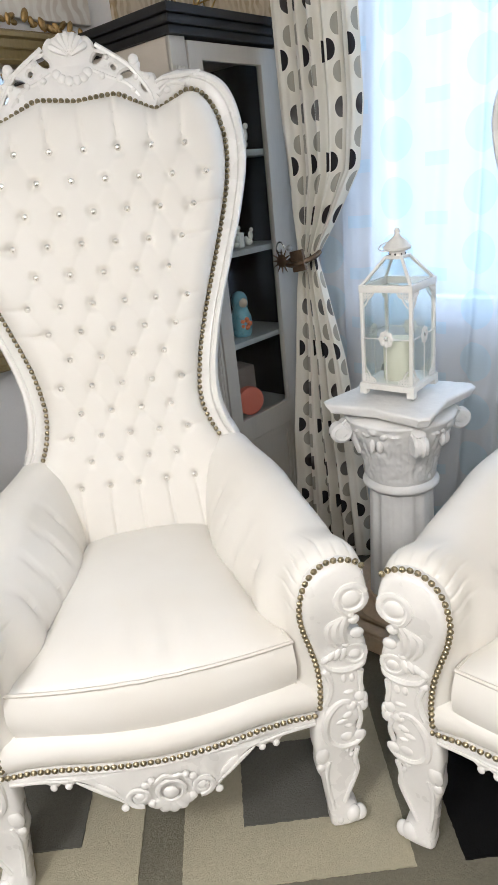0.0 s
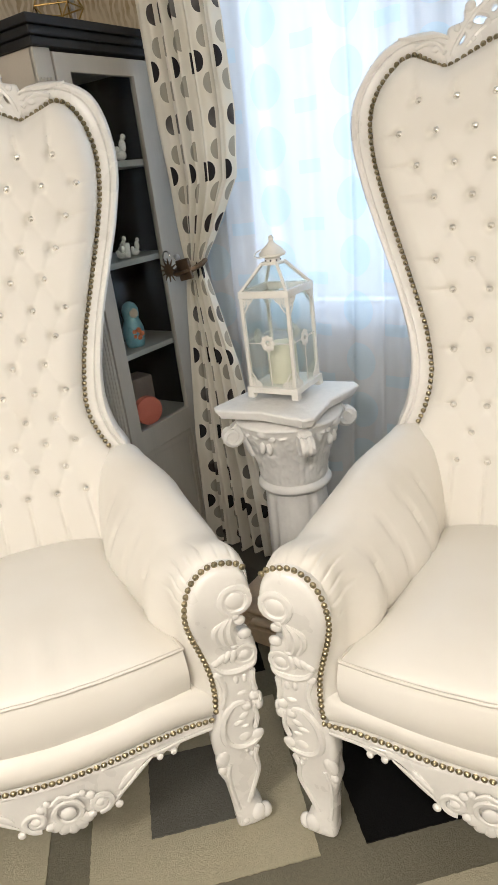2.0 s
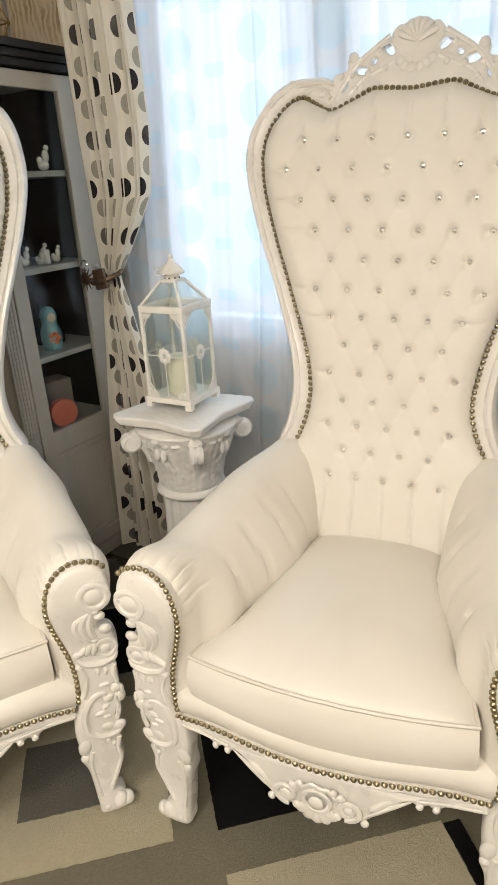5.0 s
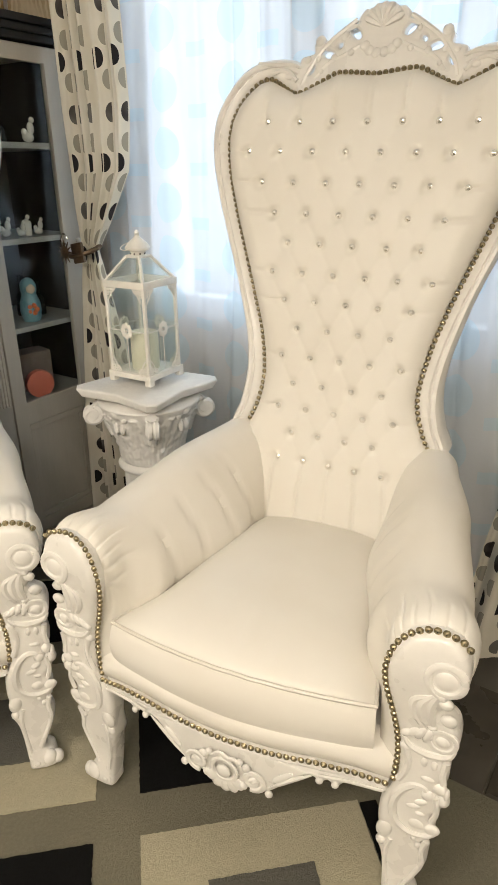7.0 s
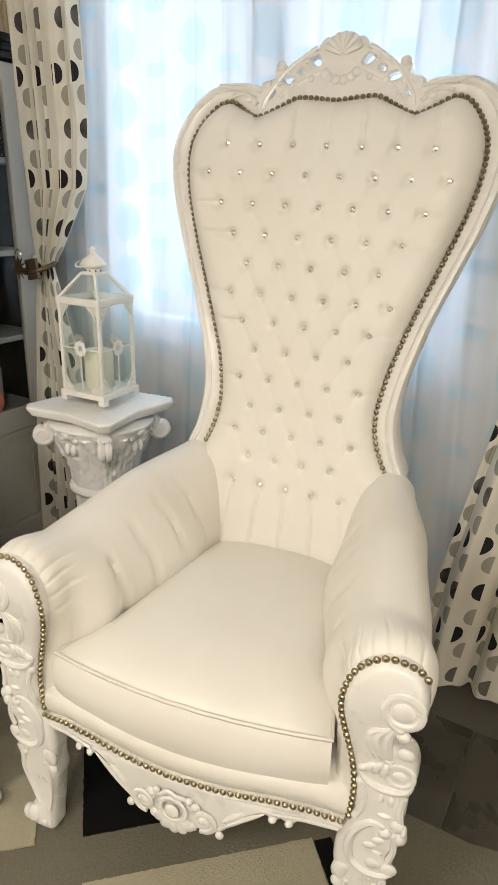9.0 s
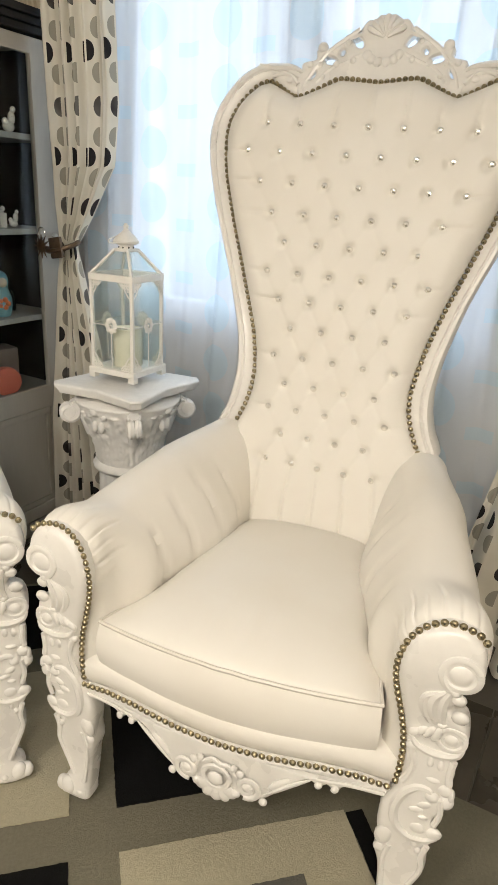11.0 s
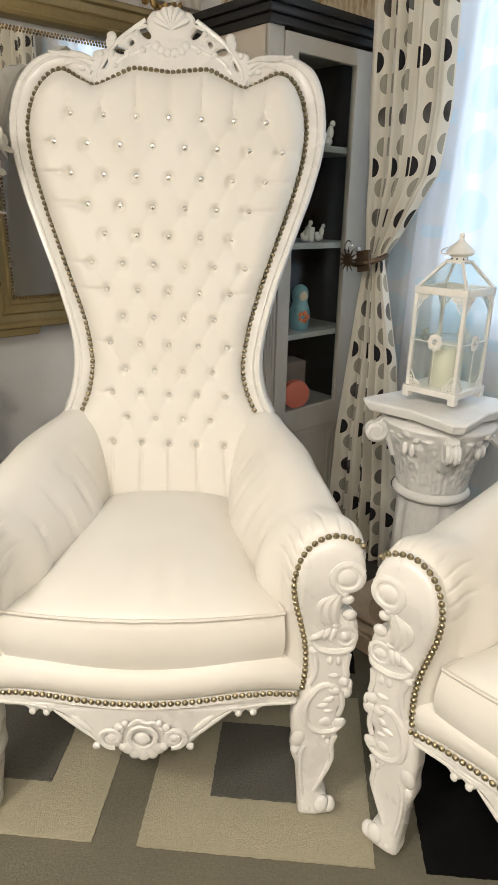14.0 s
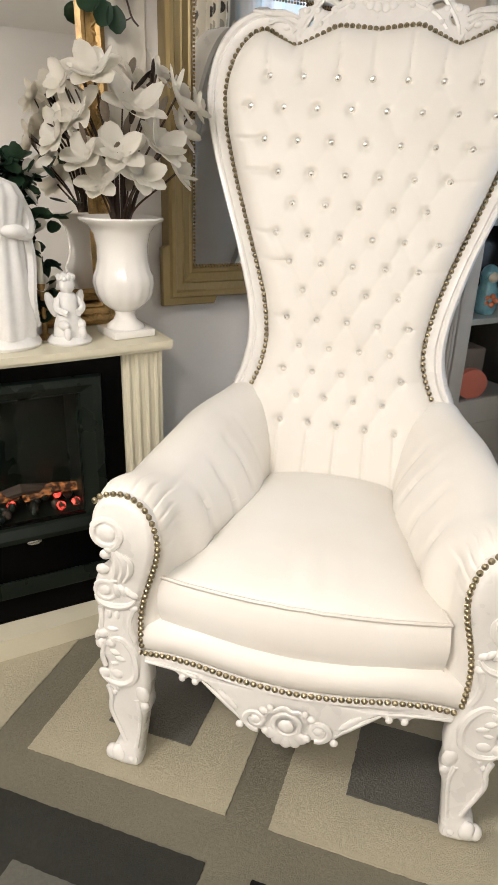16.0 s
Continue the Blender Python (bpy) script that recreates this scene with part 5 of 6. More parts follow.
# ---- glazed cabinet ----
def cabinet():
    t = thing("cabinet", LW, "grey painted glazed cabinet with a black cornice", "display cabinet")
    a, b, y0, y1 = 1.462, 1.985, 1.484, 1.918
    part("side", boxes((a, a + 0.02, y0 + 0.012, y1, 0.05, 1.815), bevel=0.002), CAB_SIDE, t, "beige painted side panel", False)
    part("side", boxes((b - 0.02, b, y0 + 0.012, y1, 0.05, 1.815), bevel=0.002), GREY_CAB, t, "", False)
    part("back", boxes((a + 0.02, b - 0.02, y1 - 0.012, y1, 0.05, 1.815)), CAB_IN, t, "dark inside back panel", False)
    part("lining", boxes((a + 0.021, a + 0.024, y0 + 0.03, y1 - 0.013, 0.58, 1.80), (b - 0.024, b - 0.021, y0 + 0.03, y1 - 0.013, 0.58, 1.80)), CAB_IN, t, "", False)
    part("plinth", boxes((a, b, y0 + 0.01, y1, -0.012, 0.05)), GREY_CAB, t, "", False)
    part("top", boxes((a + 0.02, b - 0.02, y0 + 0.03, y1 - 0.013, 1.795, 1.813)), GREY_CAB, t, "", False)
    for d, z, h, r in ((0.012, 1.815, 0.0228, 0.004), (0.024, 1.838, 0.0238, 0.007), (0.034, 1.862, 0.024, 0.004)):
        part("cornice_step", box(bmesh.new(), a - d, b, y0 - d, y1, z, z + h, r), CORNICE, t, "black cornice moulding", False)
    # fluted corner post
    fl = bmesh.new()
    box(fl, a, a + 0.062, y0 + 0.004, y0 + 0.022, 0.05, 1.815, 0.002)
    for k in range(4):
        x = a + 0.012 + 0.0128 * k
        tube(fl, [(x, y0 + 0.004, 0.62), (x, y0 + 0.004, 1.74)], 0.0038, 6)
    part("fluted_post", fl, GREY_CAB, t)
    # glazed door with its lower panel
    d0, d1 = 1.528, 1.945
    g0, g1, z0, z1 = 1.585, 1.857, 0.612, 1.757
    rect = lambda x0, x1, za, zb: [(x0, za), (x1, za), (x1, zb), (x0, zb)]
    dm = plate([rect(d0, d1, 0.06, 1.806), rect(g0, g1, z0, z1), rect(g0, g1, 0.115, 0.525)], 0.022, 0.002, 1)
    bmesh.ops.translate(dm, verts=dm.verts, vec=(0, y0 + 0.011, 0))
    door = part("door", dm, GREY_CAB, t, "grey door with a tall glass pane", False)
    part("panel", boxes((g0 + 0.002, g1 - 0.002, y0 + 0.012, y0 + 0.018, 0.117, 0.523)), GREY_CAB, door, "", False)
    part("moulding", boxes((g0 + 0.002, g1 - 0.002, y0 + 0.004, y0 + 0.0118, 0.497, 0.523), (g0 + 0.002, g1 - 0.002, y0 + 0.004, y0 + 0.0118, 0.117, 0.140), (g0 + 0.002, g0 + 0.022, y0 + 0.004, y0 + 0.0118, 0.1405, 0.4965), (g1 - 0.022, g1 - 0.002, y0 + 0.004, y0 + 0.0118, 0.1405, 0.4965), bevel=0.002), GREY_CAB, door, "", False)
    part("pane", boxes((g0 - 0.004, g1 + 0.004, y0 + 0.010, y0 + 0.013, z0 - 0.004, z1 + 0.004)), PANE, door, "", False).visible_shadow = False
    k = bmesh.new()
    blob(k, (d1 - 0.030, y0 - 0.012, 1.175), (0.011, 0.011, 0.011))
    tube(k, [(d1 - 0.030, y0 + 0.001, 1.175), (d1 - 0.030, y0 - 0.01, 1.175)], 0.005, 8)
    part("knob", k, SILVER, door)
    part("stile", boxes((d1 + 0.003, b, y0 + 0.004, y0 + 0.022, 0.05, 1.815), bevel=0.002), GREY_CAB, t, "", False)
    for z in (1.503, 1.190, 0.877, 0.575):
        part("shelf", boxes((a + 0.025, b - 0.025, y0 + 0.030, y1 - 0.013, z - 0.010, z + 0.010), bevel=0.002), SHELF, t, "grey painted shelf", False)
    return t


cabinet()


def put(name, bm, material, x, y, z, label, category, turn=0.0, base=LW, group=""):
    ob = part(name, bm, material)
    ob.matrix_world = base @ pose(x, y, z, 0, 0, turn)
    return tagged(ob, label, category, group)


def nesting_doll():
    b = bmesh.new()
    lathe(b, [(0.030, 0.0), (0.035, 0.012), (0.040, 0.040), (0.038, 0.070), (0.030, 0.092), (0.027, 0.102), (0.030, 0.118), (0.030, 0.136), (0.022, 0.154), (0.008, 0.163), (0.002, 0.164)], 28)
    n = len(b.faces)
    for k in range(5):
        blob(b, (0.012 + 0.014 * math.cos(k * 1.256), -0.035, 0.050 + 0.014 * math.sin(k * 1.256)), (0.010, 0.006, 0.010))
    m = len(b.faces)
    blob(b, (0.008, -0.021, 0.124), (0.019, 0.013, 0.019))
    ob = put("nesting_doll", b, BLUE, 1.735, 1.58, 0.888, "painted blue wooden nesting doll with orange flowers", "doll", -42)
    ob.data.materials.append(ORANGE)
    ob.data.materials.append(FACE)
    for p in ob.data.polygons:
        p.material_index = 0 if p.index < n else 1 if p.index < m else 2


nesting_doll()


def bottle(x, y, z, r, h, cap_h, label, glass=BOTTLE, top=SILVER, name="bottle"):
    t = thing(name, LW @ pose(x, y, z), label, "bottle", "bottles in the cabinet")
    b = bmesh.new()
    lathe(b, [(r * 0.9, 0), (r, 0.006), (r, h * 0.6), (r * 0.75, h * 0.72), (r * 0.36, h * 0.80), (r * 0.34, h)], 20)
    part("glass", b, glass, t)
    b = bmesh.new()
    lathe(b, [(r * 0.40, h + 0.0005), (r * 0.42, h + 0.004), (r * 0.42, h + cap_h), (r * 0.30, h + cap_h + 0.003)], 14)
    part("cap", b, top, t)


bottle(1.640, 1.60, 1.513, 0.028, 0.110, 0.045, "dark bottle with a silver cap")
bottle(1.700, 1.58, 1.513, 0.030, 0.075, 0.038, "short dark bottle with a bright silver cap")
bottle(1.600, 1.66, 1.513, 0.028, 0.150, 0.030, "tall dark glass bottle on a shelf")
bottle(1.790, 1.70, 0.887, 0.024, 0.125, 0.030, "slim dark glass bottle on a shelf", BOTTLE, BOTTLE)
bottle(1.840, 1.66, 0.887, 0.024, 0.105, 0.025, "slim dark glass bottle on a shelf", BOTTLE, BOTTLE)
bottle(1.640, 1.66, 0.887, 0.045, 0.180, 0.030, "blue glazed bottle beside the doll", BLUE, BLUE)


def figurine(x, y, z, s, label):
    b = bmesh.new()
    blob(b, (0, 0, 0.016 * s), (0.022 * s, 0.016 * s, 0.016 * s))
    blob(b, (0.010 * s, -0.004 * s, 0.042 * s), (0.013 * s, 0.011 * s, 0.020 * s))
    blob(b, (0.014 * s, -0.008 * s, 0.066 * s), (0.009 * s, 0.009 * s, 0.010 * s))
    blob(b, (-0.014 * s, 0, 0.030 * s), (0.010 * s, 0.010 * s, 0.012 * s))
    put("figurine", b, PORCELAIN, x, y, z, label, "figurine", random.uniform(-40, 40), LW, "cabinet ornaments")


for x, y, s in ((1.640, 1.58, 0.8), (1.690, 1.60, 0.9), (1.735, 1.57, 0.75), (1.775, 1.60, 0.95), (1.820, 1.58, 0.8)):
    figurine(x, y, 1.201, s, "small white porcelain ornament on a shelf")
figurine(1.812, 1.56, 1.514, 1.1, "pale porcelain ornament on the top shelf")
b = bmesh.new()
lathe(b, [(0.016, 0), (0.017, 0.002), (0.018, 0.048), (0.016, 0.05), (0.015, 0.006)], 20)
put("cup", b, PORCELAIN, 1.765, 1.575, 1.2005, "small white porcelain cup", "cup")
b = bmesh.new()
lathe(b, [(0.046, -0.018), (0.054, -0.016), (0.056, 0.0), (0.054, 0.014), (0.046, 0.018)], 32)
bend(b, lambda x, y, z: (x, z, y + 0.0565))
put("round_box", b, PINK, 1.715, 1.565, 0.586, "round coral plastic box standing on edge", "box", -20)
put("carton", boxes((-0.07, 0.07, -0.05, 0.05, 0.0, 0.155), bevel=0.002), CARD, 1.785, 1.70, 0.586, "printed grey and brown carton", "box", -12)
put("carton", boxes((-0.045, 0.045, -0.04, 0.04, 0.0, 0.10), bevel=0.002), RED, 1.665, 1.72, 0.586, "small dark red carton", "box", 8)


def wire_vessel():
    """A faceted brass wire terrarium on top of the cabinet."""
    t = thing("wire_vessel", LW @ pose(1.725, 1.640, 1.8865), "faceted brass wire candle holder on the cabinet", "candle holder")
    low = [(0.045 * math.cos(a), 0.045 * math.sin(a), 0.003) for a in (2 * math.pi * k / 5 for k in range(5))]
    mid = [(0.085 * math.cos(a), 0.085 * math.sin(a), 0.075) for a in (2 * math.pi * (k + 0.5) / 5 for k in range(5))]
    top = (0, 0, 0.22)
    for k in range(5):
        for p, q in ((low[k], low[(k + 1) % 5]), (low[k], mid[k]), (low[(k + 1) % 5], mid[k]), (mid[k], mid[(k + 1) % 5]), (mid[k], top)):
            b = bmesh.new()
            tube(b, [p, q], 0.0026, 6)
            part("wire", b, BRASS, t)


wire_vessel()
put("canvas", boxes((-0.205, 0.205, 0.0, 0.028, 0.0, 0.46), bevel=0.002), CANVAS_GOLD, 1.845, 1.90, 1.93, "gold and cream leaf patterned canvas on the wall", "picture")
put("canvas", boxes((-0.215, 0.215, 0.0, 0.028, 0.0, 0.46), bevel=0.002), CANVAS_GOLD, -1.675, 2.06, 1.93, "gold and cream leaf canvas beside the drape", "picture", 0.0, WW)
put("canvas", boxes((-0.30, 0.30, 0.0, 0.028, 0.0, 0.46), bevel=0.002), CANVAS_WHITE, 1.23, 1.90, 1.925, "white relief leaf canvas above the mirror", "picture")


# ---- wall mirror ----
def wall_mirror():
    t = thing("wall_mirror", LW, "large wall mirror in a broad olive-gold wooden frame", "mirror")
    x0, x1, z0, z1 = 0.698, 1.70, 0.945, 1.885
    i0, i1, j0, j1 = 0.788, 1.575, 1.035, 1.770
    bm = bmesh.new()
    prof = [(0.0, 1.926), (0.0, 1.866), (0.010, 1.856), (0.026, 1.856), (0.034, 1.866), (0.060, 1.872), (0.066, 1.868), (0.072, 1.874), (0.098, 1.882), (0.106, 1.878), (0.118, 1.884), (0.125, 1.900), (0.125, 1.926)]
    ring = [(x0, z0, 1, 1), (x1, z0, -1, 1), (x1, z1, -1, -1), (x0, z1, 1, -1)]
    kx, kz = (i0 - x0) / 0.125, (j0 - z0) / 0.125
    grid = [[(cx + sx * d * kx, y, cz + sz * d * kz) for d, y in prof] for cx, cz, sx, sz in ring]
    surface(bm, grid, closed_u=True)
    part("frame", bm, OLIVE, t, "broad moulded olive-gold frame", 25)
    for cx, cz in ((x0, z0), (x1, z0), (x0, z1), (x1, z1)):
        sx, sz = (1 if cx == x0 else -1), (1 if cz == z0 else -1)
        q = plate([[(cx - sx * 0.022, cz - sz * 0.022), (cx + sx * 0.150, cz - sz * 0.022), (cx + sx * 0.170, cz + sz * 0.020), (cx + sx * 0.02, cz + sz * 0.02), (cx + sx * 0.02, cz + sz * 0.170), (cx - sx * 0.022, cz + sz * 0.150)][::(1 if sx * sz > 0 else -1)]], 0.030, 0.005)
        bmesh.ops.translate(q, verts=q.verts, vec=(0, 1.880, 0))
        part("corner_block", q, OLIVE, t)
    beads = bmesh.new()
    for p, q in (((i0, j0), (i1, j0)), ((i1, j0), (i1, j1)), ((i1, j1), (i0, j1)), ((i0, j1), (i0, j0))):
        n = int(math.hypot(q[0] - p[0], q[1] - p[1]) / 0.010)
        for k in range(n):
            blob(beads, (p[0] + (q[0] - p[0]) * k / n, 1.886, p[1] + (q[1] - p[1]) * k / n), (0.0042, 0.0042, 0.0042), None, 5, 3)
    tagged(part("beading", beads, GILT, t, "fine gilt beading"), kind="stuff")
    part("glass", boxes((i0 - 0.004, i1 + 0.004, 1.902, 1.906, j0 - 0.004, j1 + 0.004)), MIRROR, t, "", False)
    # gilt leaves and flowers along the top
    for k in range(26):
        b = bmesh.new()
        f = k / 25
        x = 1.185 + (f - 0.5) * 0.52 + random.uniform(-0.012, 0.012)
        z = 1.885 + 0.030 * math.sin(math.pi * f) + random.uniform(-0.012, 0.014)
        blob(b, (x, 1.862 + random.uniform(-0.02, 0.01), z), (random.uniform(0.012, 0.026), 0.008, random.uniform(0.008, 0.013)), Euler((random.uniform(-0.6, 0.6), random.uniform(0, 3.1), random.uniform(-0.6, 0.6))), 8, 5)
        part("gilt_leaf", b, GILT, t)


wall_mirror()


# ---- fireplace ----
def fireplace():
    t = thing("fireplace", LW @ pose(0.099, 0, 0.006), "cream electric fireplace with a black glazed insert", "fireplace")
    F, W = 1.650, 0.490
    bow = lambda x: -0.035 * (1 - (x / 0.52) ** 2)
    bm = bmesh.new()
    n = 28
    front = [(-0.515 + 1.03 * i / n, F - 0.022 + bow(-0.515 + 1.03 * i / n)) for i in range(n + 1)]
    for z0, z1, d in ((0.856, 0.873, 0.0), (0.846, 0.856, 0.010)):
        ring = [(x, y + d) for x, y in front] + [(0.515 - d, 1.926), (-0.515 + d, 1.926)]
        lo, hi = [bm.verts.new((x, y, z0)) for x, y in ring], [bm.verts.new((x, y, z1)) for x, y in ring]
        bm.faces.new(hi)
        bm.faces.new(lo[::-1])
        for i in range(len(ring)):
            j = (i + 1) % len(ring)
            bm.faces.new((lo[i], lo[j], hi[j], hi[i]))
    part("mantel_shelf", bm, CREAM, t, "bow-fronted cream mantel shelf", False)
    for s in (1, -1):
        b = bmesh.new()
        x0, x1 = 0.376, W
        box(b, min(s * x0, s * x1), max(s * x0, s * x1), F, 1.925, 0.067, 0.846, 0.003)
        for k in range(4):
            x = s * (x0 + 0.016 + 0.027 * k)
            tube(b, [(x, F + 0.004, 0.10), (x, F + 0.004, 0.838)], 0.0095, 8)
        part("pilaster", b, CREAM, t, "reeded cream side pilaster")
    b = bmesh.new()
    ring = [(-0.515 + 1.03 * i / n, F - 0.030 + bow(-0.515 + 1.03 * i / n)) for i in range(n + 1)] + [(0.515, 1.925), (-0.515, 1.925)]
    lo, hi = [b.verts.new((x, y, -0.012)) for x, y in ring], [b.verts.new((x, y, 0.066)) for x, y in ring]
    b.faces.new(hi)
    for i in range(len(ring)):
        j = (i + 1) % len(ring)
        b.faces.new((lo[i], lo[j], hi[j], hi[i]))
    part("base", b, CREAM, t, "bow-fronted cream plinth", False)
    rect = lambda x0, x1, za, zb: [(x0, za), (x1, za), (x1, zb), (x0, zb)]
    im = plate([rect(-0.375, 0.375, 0.067, 0.845), rect(-0.250, 0.250, 0.380, 0.745)], 0.018, 0.001, 1)
    bmesh.ops.translate(im, verts=im.verts, vec=(0, F + 0.021, 0))
    ins = part("insert", im, BLACK, t, "black gloss insert", False)
    bz = bmesh.new()
    prof = [(0.0, 0.012), (0.006, -0.004), (0.030, -0.010), (0.060, 0.004), (0.070, 0.016)]
    ring = [(-0.318, 0.325, 1, 1), (0.318, 0.325, -1, 1), (0.318, 0.792, -1, -1), (-0.318, 0.792, 1, -1)]
    surface(bz, [[(cx + sx * d, F + y, cz + sz * d * 0.75) for d, y in prof] for cx, cz, sx, sz in ring], closed_u=True)
    part("bezel", bz, CHARCOAL, ins, "dark moulded bezel", 25)
    part("glass", boxes((-0.25, 0.25, F + 0.016, F + 0.019, 0.376, 0.742)), PANE, ins, "", False).visible_shadow = False
    part("firebox", boxes((-0.25, 0.25, F + 0.20, F + 0.21, 0.36, 0.76), (-0.26, -0.25, F + 0.031, F + 0.20, 0.36, 0.76), (0.25, 0.26, F + 0.031, F + 0.20, 0.36, 0.76), (-0.25, 0.25, F + 0.031, F + 0.20, 0.345, 0.36), (-0.25, 0.25, F + 0.031, F + 0.20, 0.76, 0.77)), CHARCOAL, ins, "", False)
    b = bmesh.new()
    blob(b, (0.099, F + 0.010, 0.318), (0.020, 0.005, 0.010), None, 16, 8)
    part("button", b, SILVER, ins, "oval silver control button")
    b = bmesh.new()
    blob(b, (0.094, F + 0.011, 0.172), (0.005, 0.003, 0.005))
    part("lock", b, SILVER, ins)
    part("trim", boxes((-0.375, 0.375, F + 0.004, F + 0.0115, 0.150, 0.205), bevel=0.003), CHARCOAL, ins, "", False)
    for k in range(30):
        b = bmesh.new()
        blob(b, (random.uniform(-0.24, 0.24), F + random.uniform(0.05, 0.15), 0.375 + random.uniform(0, 0.035)), (random.uniform(0.012, 0.026), 0.014, random.uniform(0.010, 0.016)), Euler((0, random.uniform(0, 3), random.uniform(0, 3))), 7, 5)
        part("coal", b, EMBER if k % 5 == 0 else (STEM if k % 5 == 1 else CHARCOAL), ins)
    for k in range(5):
        b = bmesh.new()
        x, z = -0.18 + 0.09 * k, 0.42 + 0.012 * (k % 2)
        tube(b, [(x - 0.08, F + 0.13, z - 0.02), (x, F + 0.10, z + 0.012), (x + 0.08, F + 0.12, z - 0.005)], [0.014, 0.018, 0.013], 8)
        part("log", b, STEM if k % 2 else FLAME, ins)


fireplace()


# ---- things on the mantel ----
def gilt_mirror():
    t = thing("gilt_mirror", LW @ pose(0.150, 1.905, 0.8795, -2.0, 0, 0), "gilt framed mirror standing on the mantel", "mirror")
    x, z1, w = 0.392, 0.98, 0.068
    prof = [(0.0, 0.0), (0.0, -0.034), (0.014, -0.046), (0.026, -0.040), (0.030, -0.030), (0.046, -0.026), (0.052, -0.036), (0.060, -0.034), (0.064, -0.020), (w, -0.012), (w, 0.0)]
    ring = [(-x, 0.002, 1, 1), (x, 0.002, -1, 1), (x, z1, -1, -1), (-x, z1, 1, -1)]
    bm = bmesh.new()
    surface(bm, [[(cx + sx * d, y, cz + sz * d) for d, y in prof] for cx, cz, sx, sz in ring], closed_u=True)
    part("frame", bm, GILT, t, "ornate old gilt frame", 25)
    rail = bmesh.new()
    grid = []
    for i in range(41):
        px = -x + w + (2 * x - 2 * w) * i / 40
        wave = 0.006 * math.sin(i * 1.9)
        grid.append([(px, -0.014, w - 0.004), (px, -0.040 - wave, w + 0.006), (px, -0.030, w + 0.016), (px, -0.036 + wave, w + 0.026), (px, -0.016, w + 0.034), (px, -0.0125, w + 0.030)])
    rows = surface(rail, grid, closed_v=True)
    cap(rail, rows[0])
    cap(rail, rows[-1][::-1])
    part("base_rail", rail, GILT, t, "carved gilt base moulding")
    orn = bmesh.new()
    for k in range(150):
        f = k / 150
        per = 2 * (2 * x + z1)
        d = f * per
        px, pz = ((-x + d, 0.026) if d < 2 * x else (x - 0.026, d - 2 * x) if d < 2 * x + z1 else (x - (d - 2 * x - z1), z1 - 0.026) if d < 4 * x + z1 else (-x + 0.026, z1 - (d - 4 * x - z1)))
        blob(orn, (px, -0.034, max(0.02, pz)), (0.014, 0.009, 0.006), Euler((0, 0.8 if k % 2 else -0.8, 0)), 7, 4)
    tagged(part("ornament", orn, GILT, t), kind="stuff")
    part("glass", boxes((-x + w, x - w, -0.010, -0.006, w, z1 - w)), MIRROR, t, "", False)


gilt_mirror()
put("canvas", boxes((-0.060, 0.060, 0, 0.02, 0, 0.60), bevel=0.002), CANVAS_PALE, 0.596, 1.906, 1.36, "pale still life canvas behind the flowers", "picture")


def urn():
    b = bmesh.new()
    box(b, -0.068, 0.068, -0.068, 0.068, 0.0, 0.022, 0.005)
    gad = lambda a, z: 1 + 0.022 * math.sin(16 * a) * math.exp(-((z - 0.135) / 0.05) ** 2)
    lathe(b, [(0.060, 0.022), (0.056, 0.030), (0.036, 0.044), (0.030, 0.058), (0.033, 0.068), (0.050, 0.076), (0.072, 0.092), (0.086, 0.116), (0.092, 0.146), (0.090, 0.162), (0.082, 0.178), (0.076, 0.205), (0.076, 0.240), (0.084, 0.272), (0.102, 0.294), (0.124, 0.304), (0.127, 0.309), (0.122, 0.313), (0.096, 0.300), (0.074, 0.27), (0.068, 0.23)], 64, flute=gad)
    bend(b, lambda x, y, z: (x * 0.89, y * 0.89, z))
    put("urn_vase", b, PORCELAIN, 0.516, 1.738, 0.8795, "white glazed ceramic urn vase on the mantel", "vase", 8)


urn()


def petal(bm, m, length, width, cup):
    grid = []
    for i in range(6):
        v = i / 5
        half = width * math.sin(math.pi * min(1.0, 0.10 + 0.78 * v)) ** 0.7 * (1 if v < 0.99 else 0.5)
        row = []
        for w in (-1, -0.5, 0, 0.5, 1):
            x, z = v * length, cup * length * v * v * 0.9 + 0.35 * half * w * w - 0.10 * length * max(0, v - 0.7)
            row.append(m @ Vector((x, half * w, z)))
        grid.append(row)
    surface(bm, grid)


